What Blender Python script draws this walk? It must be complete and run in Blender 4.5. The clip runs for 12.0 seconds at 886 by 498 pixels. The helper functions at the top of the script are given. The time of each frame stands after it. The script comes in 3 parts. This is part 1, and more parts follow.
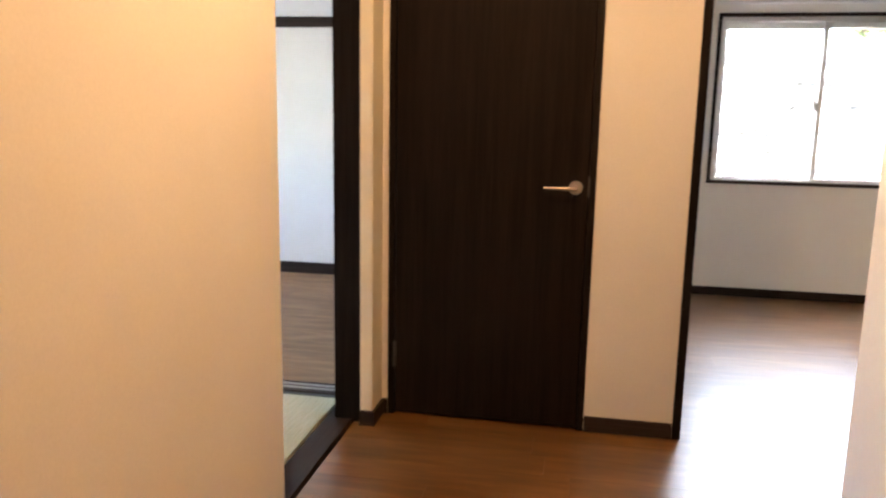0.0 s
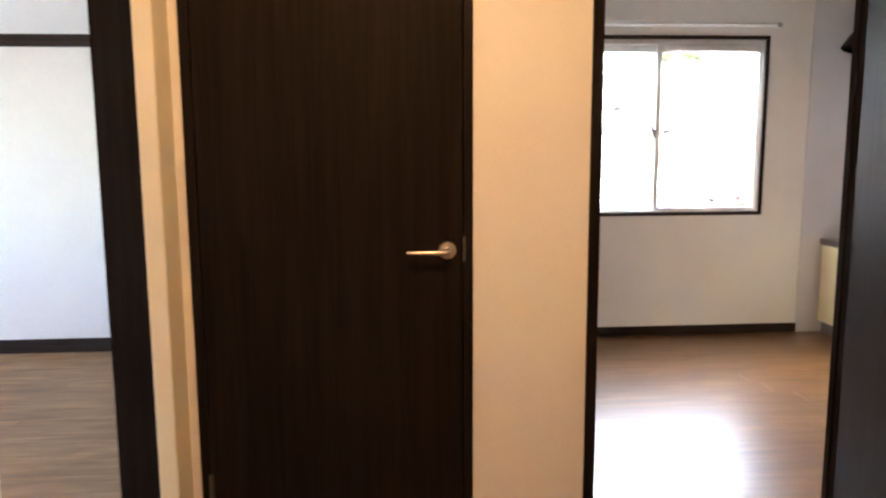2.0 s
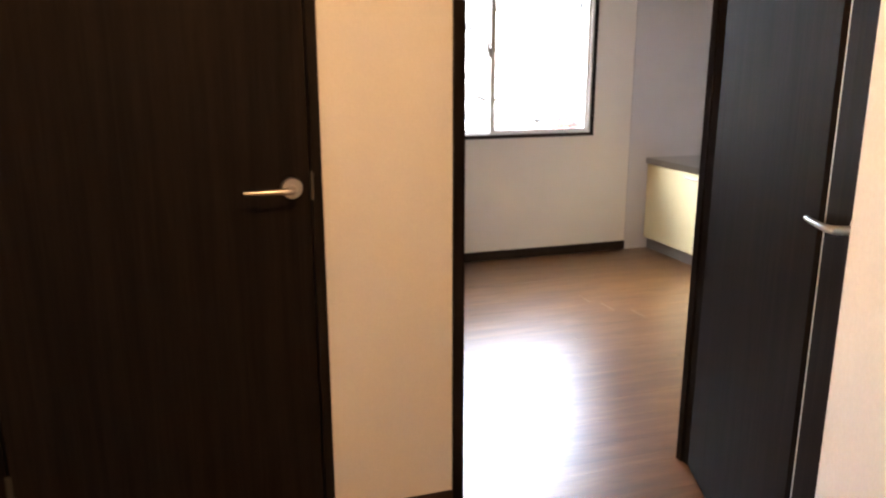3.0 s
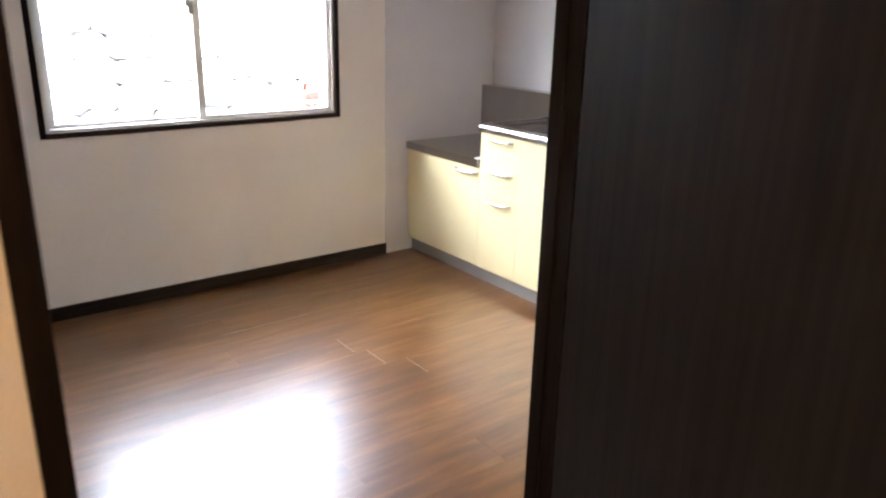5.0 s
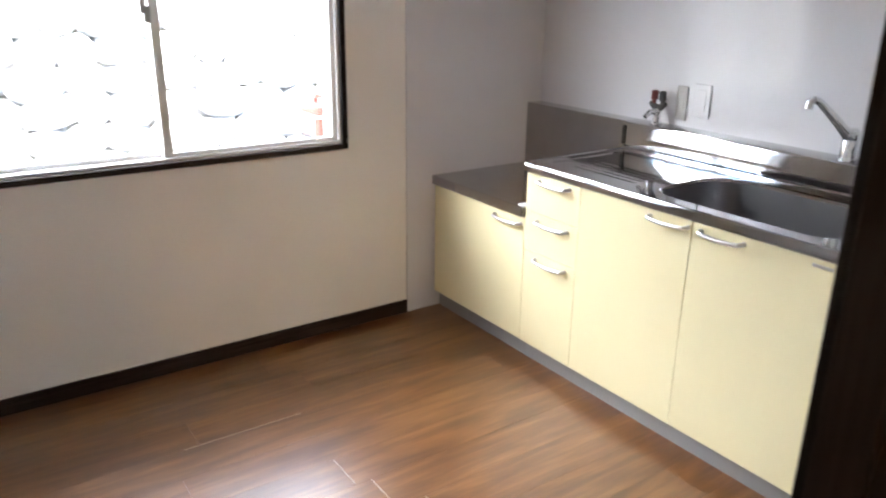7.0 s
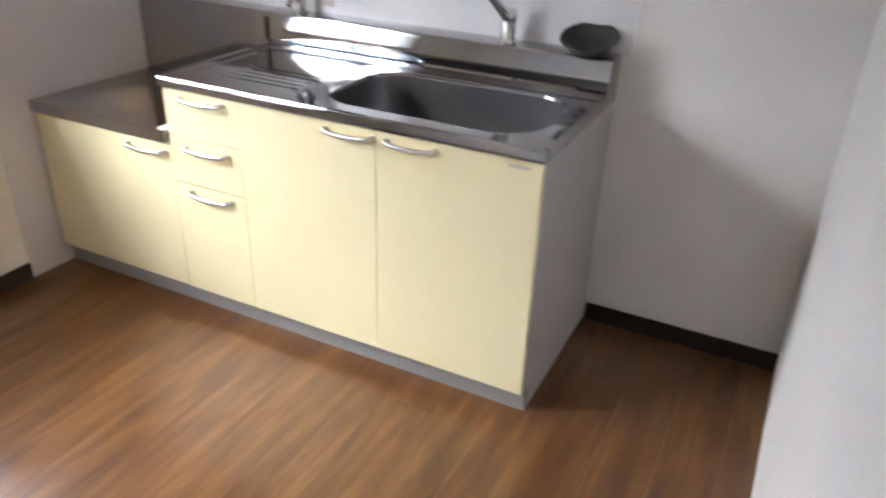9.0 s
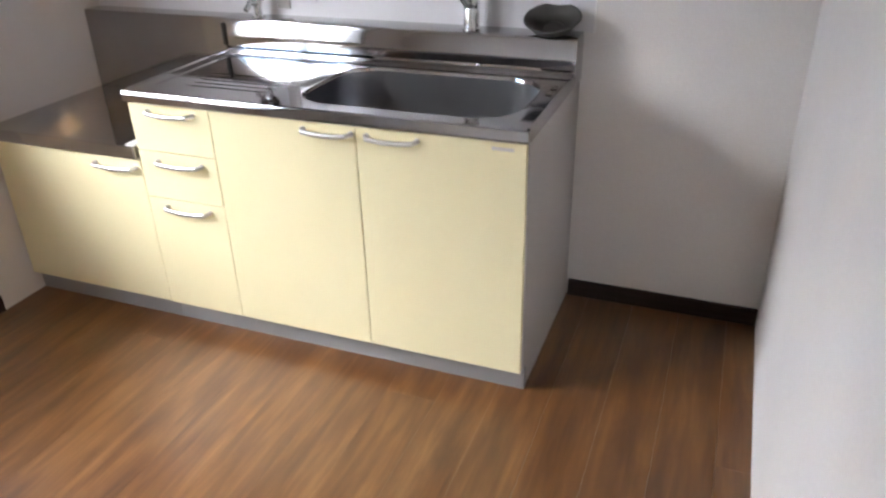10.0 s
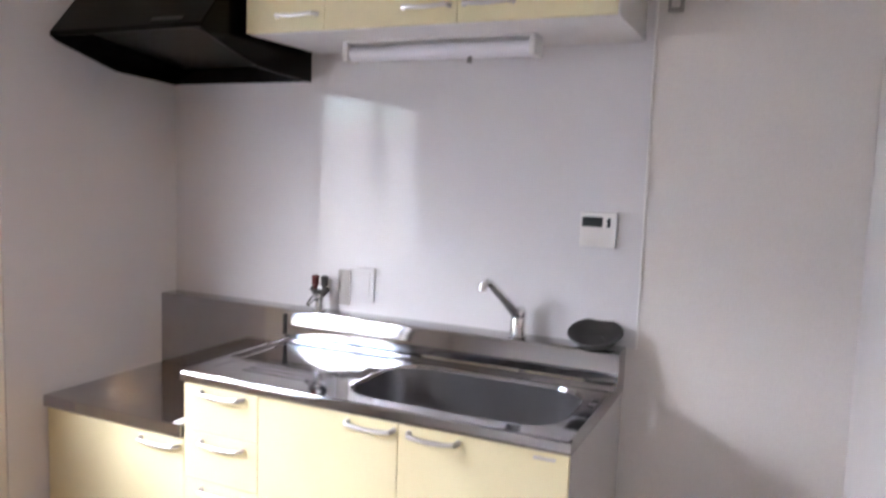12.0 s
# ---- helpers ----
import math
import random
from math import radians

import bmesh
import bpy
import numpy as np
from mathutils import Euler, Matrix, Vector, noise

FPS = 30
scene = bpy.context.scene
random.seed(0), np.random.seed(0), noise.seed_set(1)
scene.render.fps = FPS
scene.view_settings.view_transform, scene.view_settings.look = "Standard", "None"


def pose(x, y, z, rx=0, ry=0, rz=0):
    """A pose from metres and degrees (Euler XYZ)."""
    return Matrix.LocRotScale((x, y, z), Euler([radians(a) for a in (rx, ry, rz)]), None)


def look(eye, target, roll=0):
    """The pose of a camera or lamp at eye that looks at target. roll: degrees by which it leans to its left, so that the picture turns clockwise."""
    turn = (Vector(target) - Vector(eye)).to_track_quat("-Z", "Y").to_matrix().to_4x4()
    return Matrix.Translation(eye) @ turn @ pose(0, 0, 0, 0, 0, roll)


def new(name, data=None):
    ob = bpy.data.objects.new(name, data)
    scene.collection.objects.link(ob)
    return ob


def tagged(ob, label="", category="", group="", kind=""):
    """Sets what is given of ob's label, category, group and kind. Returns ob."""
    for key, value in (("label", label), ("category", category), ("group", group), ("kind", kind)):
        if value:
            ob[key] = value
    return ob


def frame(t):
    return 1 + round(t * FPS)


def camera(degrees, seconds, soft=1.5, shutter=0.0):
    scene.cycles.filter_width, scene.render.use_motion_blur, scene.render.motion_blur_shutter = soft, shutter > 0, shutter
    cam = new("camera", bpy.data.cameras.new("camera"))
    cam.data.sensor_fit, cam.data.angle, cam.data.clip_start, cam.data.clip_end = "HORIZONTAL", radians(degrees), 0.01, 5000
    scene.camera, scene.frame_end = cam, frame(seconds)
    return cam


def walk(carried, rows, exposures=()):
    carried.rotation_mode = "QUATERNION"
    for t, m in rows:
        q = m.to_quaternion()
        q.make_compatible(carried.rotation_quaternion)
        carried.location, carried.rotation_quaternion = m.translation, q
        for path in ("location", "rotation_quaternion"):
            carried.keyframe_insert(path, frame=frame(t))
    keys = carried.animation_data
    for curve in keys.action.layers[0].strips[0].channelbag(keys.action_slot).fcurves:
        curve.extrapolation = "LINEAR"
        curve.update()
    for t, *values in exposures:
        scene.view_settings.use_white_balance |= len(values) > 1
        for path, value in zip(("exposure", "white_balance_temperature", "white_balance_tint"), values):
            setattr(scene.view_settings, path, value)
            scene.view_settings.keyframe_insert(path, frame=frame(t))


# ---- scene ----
cam = camera(61.3, 12.0, soft=2.2, shutter=0.4)
PATH = [
    (0, (-2.619, -3.538, 1.201), (-2.975, -1.602, 0.849), 1.1),
    (0.5, (-2.726, -3.42, 1.177), (-2.879, -1.448, 0.885), -0.1),
    (1, (-2.78, -3.131, 1.202), (-2.821, -1.152, 0.913), -2.4),
    (1.5, (-2.747, -2.957, 1.244), (-2.745, -0.975, 0.972), -1.6),
    (2, (-2.802, -2.818, 1.247), (-2.66, -0.843, 0.966), -0.3),
    (2.5, (-2.861, -2.674, 1.252), (-2.459, -0.748, 0.893), 0.6),
    (2.7, (-2.863, -2.625, 1.234), (-2.361, -0.734, 0.822), 0.3),
    (4.3, (-2.538, -1.883, 1.301), (-1.557, -0.244, 0.708), 3.9),
    (4.5, (-2.505, -1.784, 1.317), (-1.397, -0.211, 0.774), 4.1),
    (5, (-2.314, -1.528, 1.331), (-1.154, -0.022, 0.71), 1.3),
    (5.5, (-2.136, -1.292, 1.36), (-1.044, 0.265, 0.742), 1.5),
    (6, (-2.03, -1.079, 1.368), (-0.879, 0.449, 0.786), 1.1),
    (6.5, (-1.87, -0.953, 1.374), (-0.788, 0.613, 0.76), 0.3),
    (6.7, (-1.829, -0.913, 1.379), (-0.788, 0.672, 0.745), 0.6),
    (8.3, (-1.623, -0.547, 1.401), (-0.203, 0.626, 0.622), 0.4),
    (8.5, (-1.591, -0.54, 1.386), (-0.149, 0.591, 0.586), 0.1),
    (9, (-1.581, -0.504, 1.389), (0.014, 0.264, 0.46), 2.2),
    (9.5, (-1.612, -0.448, 1.382), (0.029, 0.12, 0.391), -0.3),
    (10, (-1.646, -0.423, 1.379), (-0.002, 0.225, 0.441), -1.4),
    (10.5, (-1.657, -0.408, 1.385), (-0.014, 0.366, 0.547), -1.0),
    (11, (-1.668, -0.408, 1.389), (-0.032, 0.467, 0.641), -0.1),
    (11.5, (-1.683, -0.413, 1.397), (0.039, 0.491, 0.927), 1.2),
    (12, (-1.686, -0.424, 1.419), (0.122, 0.407, 1.212), 2.0),
]
walk(cam, [(t, look(eye, target, roll)) for t, eye, target, roll in PATH], [
    (0, 4.8, 6500, 10), (1.5, 4.91, 6500, 10), (2.5, 4.86, 6500, 10), (4.4, 4.71, 6350, 9), (5.5, 4.87, 6200, 8), (6.5, 4.72, 6200, 8), (8.5, 4.6, 6150, 8),
    (9.5, 4.55, 6300, 9), (10.8, 4.6, 6200, 11), (12, 4.8, 6200, 15)])

# ---- world, sun and lamps ----
world = bpy.data.worlds.new("world")
scene.world = world
world.use_nodes = True
wn = world.node_tree
sky = wn.nodes.new("ShaderNodeTexSky")
sky.sky_type = 'NISHITA'
sky.sun_disc = False
sky.sun_elevation = radians(46)
sky.sun_rotation = radians(196)
wn.links.new(sky.outputs[0], wn.nodes["Background"].inputs[0])
wn.nodes["Background"].inputs[1].default_value = 0.15

sun_data = bpy.data.lights.new("sun", 'SUN')
sun_data.energy = 3.1
sun_data.angle = radians(10)
sun_data.color = (1.0, 0.96, 0.9)
sun = new("sun", sun_data)
sun.matrix_world = look((-3, -6, 9.0), (-0.6, 2.2, 0))

# area lamps stand in for the open sky over the garden wall, entering by the kitchen window
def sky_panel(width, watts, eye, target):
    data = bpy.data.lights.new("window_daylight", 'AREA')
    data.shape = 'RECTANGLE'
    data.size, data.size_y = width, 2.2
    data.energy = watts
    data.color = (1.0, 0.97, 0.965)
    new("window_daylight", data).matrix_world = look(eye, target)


sky_panel(5.4, 33, (-1.60, 4.45, 3.60), (-1.40, 1.0, 0.9))
# second lamp added in the west to brighten the cabinet fronts
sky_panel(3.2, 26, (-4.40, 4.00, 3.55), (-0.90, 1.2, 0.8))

# lamp added at the unseen end of the far room to light its walls
room_data = bpy.data.lights.new("room_fill", 'AREA')
room_data.shape = 'RECTANGLE'
room_data.size, room_data.size_y = 1.6, 1.6
room_data.energy = 0.052
room_data.color = (1.0, 0.97, 0.93)
room_lamp = new("room_fill", room_data)
room_lamp.matrix_world = look((-6.85, -0.4, 1.25), (-4.0, -0.1, 0.9))

hall_data = bpy.data.lights.new("hall_lamp_bulb", 'POINT')
hall_data.energy = 1.75
hall_data.shadow_soft_size = 0.06
hall_data.color = (1.0, 0.575, 0.265)
hall_lamp = new("hall_lamp_bulb", hall_data)
hall_lamp.location = (-2.72, -2.1, 2.22)


# ---- materials ----
class M:
    """A small builder of node materials."""

    def __init__(self, name, color, rough=0.5, metal=0.0, spec=0.5):
        self.m = bpy.data.materials.new(name)
        self.m.use_nodes = True
        self.t = self.m.node_tree
        self.b = self.t.nodes["Principled BSDF"]
        self.b.inputs["Base Color"].default_value = (*color, 1)
        self.b.inputs["Roughness"].default_value = rough
        self.b.inputs["Metallic"].default_value = metal
        self.b.inputs["Specular IOR Level"].default_value = spec
        self.color = color
        self.vec = None

    def node(self, kind, **sockets):
        n = self.t.nodes.new(kind)
        for k, v in sockets.items():
            n.inputs[k.replace("_", " ")].default_value = v
        return n

    def coords(self, scale=(1, 1, 1), shift=False):
        """World-sized coordinates of the object; shift moves them at random from object to object."""
        tc = self.node("ShaderNodeTexCoord")
        mp = self.node("ShaderNodeMapping")
        mp.inputs["Scale"].default_value = scale
        self.t.links.new(tc.outputs["Object"], mp.inputs["Vector"])
        if shift:
            oi = self.node("ShaderNodeObjectInfo")
            mu = self.node("ShaderNodeMath")
            mu.operation = 'MULTIPLY'
            mu.inputs[1].default_value = 37.0
            self.t.links.new(oi.outputs["Random"], mu.inputs[0])
            cb = self.node("ShaderNodeCombineXYZ")
            for k in range(3):
                self.t.links.new(mu.outputs[0], cb.inputs[k])
            self.t.links.new(cb.outputs[0], mp.inputs["Location"])
        return mp.outputs[0]

    def noise(self, vec, scale, detail=4.0, rough=0.55, distort=0.0):
        n = self.node("ShaderNodeTexNoise", Scale=scale, Detail=detail, Roughness=rough, Distortion=distort)
        self.t.links.new(vec, n.inputs["Vector"])
        return n.outputs["Fac"]

    def ramp(self, fac, stops):
        r = self.node("ShaderNodeValToRGB")
        e = r.color_ramp.elements
        while len(e) < len(stops):
            e.new(0.5)
        for el, (p, c) in zip(e, stops):
            el.position = p
            el.color = (*c, 1) if len(c) == 3 else c
        self.t.links.new(fac, r.inputs[0])
        return r.outputs[0]

    def mix(self, a, b, fac, mode='MULTIPLY'):
        mx = self.node("ShaderNodeMix")
        mx.data_type = 'RGBA'
        mx.blend_type = mode
        if isinstance(fac, float):
            mx.inputs[0].default_value = fac
        else:
            self.t.links.new(fac, mx.inputs[0])
        for k, v in ((6, a), (7, b)):
            if isinstance(v, tuple):
                mx.inputs[k].default_value = (*v, 1)
            else:
                self.t.links.new(v, mx.inputs[k])
        return mx.outputs[2]

    def base(self, col):
        self.t.links.new(col, self.b.inputs["Base Color"])
        return self

    def rough_from(self, fac, lo, hi):
        mr = self.node("ShaderNodeMapRange")
        mr.inputs["To Min"].default_value = lo
        mr.inputs["To Max"].default_value = hi
        self.t.links.new(fac, mr.inputs["Value"])
        self.t.links.new(mr.outputs[0], self.b.inputs["Roughness"])
        return self

    def bump(self, fac, strength, dist=0.002):
        bp = self.node("ShaderNodeBump", Strength=strength, Distance=dist)
        self.t.links.new(fac, bp.inputs["Height"])
        self.t.links.new(bp.outputs[0], self.b.inputs["Normal"])
        return self


def sc(c, k):
    return tuple(min(1.0, v * k) for v in c)


def wallpaper(name, color):
    m = M(name, color, 0.85, spec=0.25)
    v = m.coords()
    big = m.noise(v, 1.3, 3)
    fine = m.noise(m.coords((1, 1, 0.45)), 330, 3, 0.6)
    col = m.ramp(big, [(0.3, sc(color, 0.95)), (0.7, sc(color, 1.03))])
    col = m.mix(col, m.ramp(fine, [(0.3, (0.93, 0.93, 0.93)), (0.7, (1, 1, 1))]), 1.0)
    return m.base(col).bump(fine, 0.35, 0.0015).m


def dark_wood(name, a, b, rough=0.42, along="z"):
    m = M(name, a, rough, spec=0.07)
    s = {"z": (38, 38, 1.1), "x": (1.1, 38, 38), "y": (38, 1.1, 38)}[along]
    v = m.coords(s, True)
    grain = m.noise(v, 1.6, 6, 0.65, 0.3)
    fine = m.noise(m.coords(tuple(k * 4 for k in s), True), 2.2, 3)
    col = m.ramp(grain, [(0.32, a), (0.62, b)])
    col = m.mix(col, m.ramp(fine, [(0.35, (0.72, 0.7, 0.7)), (0.65, (1, 1, 1))]), 1.0)
    return m.base(col).rough_from(fine, rough - 0.06, rough + 0.1).bump(fine, 0.25, 0.0006).m


def plank_wood(name, a, b, c, rough, coat=0.65):
    m = M(name, b, rough, spec=0.25 + 0.4 * coat)
    grain = m.noise(m.coords((2.2, 17, 17), True), 1.3, 4, 0.55, 0.35)
    streak = m.noise(m.coords((3.0, 60, 60), True), 1.6, 4, 0.6)
    blotch = m.noise(m.coords((2.6, 8, 8), True), 1.1, 2, 0.5, 0.6)
    pores = m.noise(m.coords((26, 420, 420), True), 1.0, 2)
    col = m.ramp(grain, [(0.27, a), (0.5, b), (0.73, c)])
    col = m.mix(col, m.ramp(blotch, [(0.32, (0.70, 0.64, 0.58)), (0.62, (1, 1, 1))]), 0.8)
    col = m.mix(col, m.ramp(streak, [(0.3, (0.74, 0.69, 0.64)), (0.66, (1, 1, 1))]), 0.75)
    oi = m.node("ShaderNodeObjectInfo")
    col = m.mix(col, m.ramp(oi.outputs["Random"], [(0.0, (0.86, 0.83, 0.80)), (1.0, (1, 1, 1))]), 1.0)
    m.b.inputs['Coat Weight'].default_value = coat
    m.b.inputs['Coat Roughness'].default_value = rough - 0.03
    wear = m.noise(m.coords((5, 5, 5)), 1.0, 1)
    return m.base(col).rough_from(wear, rough - 0.03, rough + 0.05).bump(pores, 0.05, 0.0003).m


def enamel(name, color, rough=0.35):
    m = M(name, color, rough)
    v = m.coords()
    big = m.noise(v, 2.5, 3)
    fine = m.noise(v, 420, 2)
    col = m.ramp(big, [(0.3, sc(color, 0.97)), (0.7, sc(color, 1.02))])
    return m.base(col).rough_from(big, rough - 0.04, rough + 0.06).bump(fine, 0.06, 0.0004).m


def steel(name, color, rough, aniso_scale=(4, 260, 260)):
    m = M(name, color, rough, 1.0)
    brush = m.noise(m.coords(aniso_scale), 1.5, 3)
    smear = m.noise(m.coords((7, 7, 7)), 1.0, 4)
    col = m.ramp(smear, [(0.3, sc(color, 0.9)), (0.7, color)])
    return m.base(col).rough_from(smear, rough - 0.03, rough + 0.05).bump(brush, 0.04, 0.0003).m


WALL = wallpaper("wallpaper_cream", (0.78, 0.75, 0.715))
WALL_WARM = wallpaper("wallpaper_warm", (0.84, 0.80, 0.735))
WALL_WHITE = wallpaper("wallpaper_white", (0.80, 0.79, 0.77))
# yellower than the cream paper, for the pier only
WALL_PIER = wallpaper("wallpaper_yellow", (0.80, 0.73, 0.57))
CEIL = wallpaper("ceiling_paper", (0.87, 0.86, 0.84))
DOOR = dark_wood("door_wood", (0.0072, 0.0050, 0.0042), (0.0170, 0.0116, 0.0096), 0.58)
TRIM = dark_wood("trim_wood", (0.0085, 0.0062, 0.0056), (0.0165, 0.0120, 0.0108), 0.45)
TRIM_X = dark_wood("trim_wood_x", (0.028, 0.0195, 0.0165), (0.048, 0.034, 0.029), 0.45, "x")
TRIM_Y = dark_wood("trim_wood_y", (0.028, 0.0195, 0.0165), (0.048, 0.034, 0.029), 0.45, "y")
PLANK = plank_wood("floor_brown", (0.113, 0.046, 0.0140), (0.193, 0.085, 0.0268), (0.292, 0.145, 0.050), 0.31)
PLANK_LIGHT = plank_wood("floor_light", (0.22, 0.125, 0.060), (0.33, 0.190, 0.092), (0.42, 0.255, 0.130), 0.5, 0.1)
JOINT = enamel("joint_filler", (0.62, 0.55, 0.48), 0.7)
UNDER = enamel("underlay", (0.02, 0.012, 0.008), 0.8)
YELLOW = enamel("cream_front", (0.80, 0.73, 0.46), 0.38)
CARCASS = enamel("grey_side", (0.46, 0.435, 0.41), 0.5)
PLINTH = enamel("plinth_grey", (0.27, 0.27, 0.27), 0.5)
WHITE = enamel("white_plastic", (0.80, 0.79, 0.77), 0.4)
GLOSS = enamel("gloss_panel", (0.70, 0.69, 0.70), 0.025)
GLOSS.node_tree.nodes["Principled BSDF"].inputs["Specular IOR Level"].default_value = 0.2
GLOSS_SIDE = enamel("side_panel_sheet", (0.66, 0.65, 0.65), 0.06)
GLOSS_SIDE.node_tree.nodes["Principled BSDF"].inputs["Specular IOR Level"].default_value = 0.25
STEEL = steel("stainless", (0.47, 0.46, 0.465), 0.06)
# satin bowl steel; the dark room it would mirror is put into its colour
STEEL_SHADED = steel("stainless_shaded", (0.33, 0.325, 0.33), 0.30)
CHROME = M("chrome", (0.75, 0.75, 0.75), 0.08, 1.0).m
SATIN = M("satin_metal", (0.66, 0.64, 0.62), 0.32, 1.0).m
ALU = enamel("aluminium", (0.72, 0.71, 0.69), 0.35)
BLACK = enamel("black_paint", (0.004, 0.004, 0.0042), 0.2)
BLACK_IN = enamel("black_filter", (0.004, 0.004, 0.004), 0.3)
for black in (BLACK, BLACK_IN):
    black.node_tree.nodes["Principled BSDF"].inputs["Specular IOR Level"].default_value = 0.2
RUBBER = enamel("dark_rubber", (0.045, 0.043, 0.04), 0.6)
RED_KNOB = enamel("red_knob", (0.13, 0.022, 0.02), 0.4)
RED = enamel("red_plastic", (0.62, 0.05, 0.03), 0.4)
SCREEN = enamel("grey_display", (0.05, 0.06, 0.065), 0.2)
HINGE = M("hinge_metal", (0.10, 0.095, 0.09), 0.4, 0.6).m
GREY = enamel("grey_plastic", (0.30, 0.29, 0.28), 0.5)


def tatami_material():
    m = M("tatami_straw", (0.42, 0.42, 0.20), 0.8)
    v = m.coords((260, 10, 10))
    w = m.noise(v, 1.0, 3)
    b = m.noise(m.coords(), 3.0, 3)
    col = m.ramp(w, [(0.3, (0.40, 0.41, 0.28)), (0.7, (0.54, 0.54, 0.39))])
    col = m.mix(col, m.ramp(b, [(0.3, (0.9, 0.9, 0.88)), (0.7, (1, 1, 1))]), 1.0)
    return m.base(col).bump(w, 0.4, 0.001).m


TATAMI = tatami_material()
TATAMI_EDGE = enamel("tatami_cloth", (0.05, 0.055, 0.05), 0.9)


def glass_material(name, color=(1, 1, 1), rough=0.0, trans=1.0):
    m = M(name, color, rough)
    m.b.inputs["Transmission Weight"].default_value = trans
    m.b.inputs["IOR"].default_value = 1.45
    return m.m


GLASS = glass_material("window_glass")
FROST = glass_material("frosted_glass", (0.88, 0.88, 0.85), 0.5, 0.25)
TUBE_COVER = enamel("opal_cover", (0.80, 0.80, 0.85), 0.3)


def stone_material():
    m = M("field_stone", (0.4, 0.39, 0.37), 0.9)
    v = m.coords((1, 1, 1), True)
    n = m.noise(v, 3.0, 5)
    f = m.noise(v, 26.0, 4)
    oi = m.node("ShaderNodeObjectInfo")
    col = m.ramp(n, [(0.3, (0.32, 0.315, 0.305)), (0.7, (0.48, 0.47, 0.455))])
    col = m.mix(col, m.ramp(oi.outputs["Random"], [(0, (0.40, 0.40, 0.41)), (1, (1, 1, 1))]), 1.0)
    return m.base(col).bump(f, 0.7, 0.01).m


STONE = stone_material()


def ground_material():
    m = M("concrete_yard", (0.45, 0.44, 0.42), 0.9)
    n = m.noise(m.coords(), 1.1, 5)
    f = m.noise(m.coords(), 60, 3)
    return m.base(m.ramp(n, [(0.3, (0.38, 0.37, 0.35)), (0.7, (0.50, 0.49, 0.47))])).bump(f, 0.4, 0.004).m


CONCRETE = ground_material()
MORTAR = enamel("mortar", (0.40, 0.39, 0.37), 0.95)


def leaf_material():
    m = M("leaf", (0.08, 0.13, 0.04), 0.6)
    gi = m.node("ShaderNodeNewGeometry")
    return m.base(m.ramp(gi.outputs["Random Per Island"], [(0, (0.08, 0.13, 0.04)), (1, (0.16, 0.20, 0.09))])).m


LEAF = leaf_material()
BARK = enamel("bark", (0.12, 0.085, 0.06), 0.9)


def lamp_material():
    m = M("lamp_opal", (0.9, 0.85, 0.75), 0.5)
    m.b.inputs["Emission Color"].default_value = (1.0, 0.72, 0.42, 1)
    m.b.inputs["Emission Strength"].default_value = 3.0
    return m.m


LAMP_OPAL = lamp_material()


# ---- mesh helpers ----
def block(x0, x1, y0, y1, z0, z1, bevel=0.0, bm=None):
    """A box from bounds, with its edges eased."""
    own = bmesh.new()
    r = bmesh.ops.create_cube(own, size=1.0)
    for v in r["verts"]:
        v.co = Vector((x0 + (v.co.x + 0.5) * (x1 - x0), y0 + (v.co.y + 0.5) * (y1 - y0), z0 + (v.co.z + 0.5) * (z1 - z0)))
    if bevel:
        bmesh.ops.bevel(own, geom=own.edges[:], offset=bevel, segments=2, affect='EDGES', profile=0.6)
    if bm is None:
        return own
    me = bpy.data.meshes.new("tmp")
    own.to_mesh(me)
    own.free()
    bm.from_mesh(me)
    bpy.data.meshes.remove(me)
    return bm


def mesh_of(name, bm, material, smooth=False):
    me = bpy.data.meshes.new(name)
    bmesh.ops.recalc_face_normals(bm, faces=bm.faces[:])
    bm.to_mesh(me)
    bm.free()
    me.materials.append(material)
    if smooth:
        me.shade_smooth()
        me.set_sharp_from_angle(angle=radians(35))
    return me


def part(name, bm, material, parent, label="", smooth=False):
    ob = new(name, mesh_of(name, bm, material, smooth))
    ob.parent = parent
    if label:
        ob["label"] = label
    return ob


def thing(name, label, category, at=(0, 0, 0), group=""):
    ob = new(name)
    ob.location = at
    ob.empty_display_size = 0.1
    return tagged(ob, label, category, group)


def solid(name, bm, material, label, category, kind="", smooth=False, group=""):
    return tagged(new(name, mesh_of(name, bm, material, smooth)), label, category, group, kind)


def structure(name, bm, material, label, category="wall"):
    return solid(name, bm, material, label, category, "structure")


def cyl(r0, r1, depth, seg=24, m=None, bm=None):
    bm = bm or bmesh.new()
    r = bmesh.ops.create_cone(bm, cap_ends=True, segments=seg, radius1=r0, radius2=r1, depth=depth)
    if m is not None:
        bmesh.ops.transform(bm, matrix=m, verts=r["verts"])
    return bm


def lathe(profile, seg=32):
    """A body turned about z from (radius, height) pairs."""
    bm = bmesh.new()
    rings = []
    for r, z in profile:
        rings.append([bm.verts.new((r * math.cos(2 * math.pi * k / seg), r * math.sin(2 * math.pi * k / seg), z)) for k in range(seg)])
    for a, b in zip(rings, rings[1:]):
        for k in range(seg):
            bm.faces.new((a[k], a[(k + 1) % seg], b[(k + 1) % seg], b[k]))
    bm.faces.new(rings[0][::-1])
    bm.faces.new(rings[-1])
    return bm


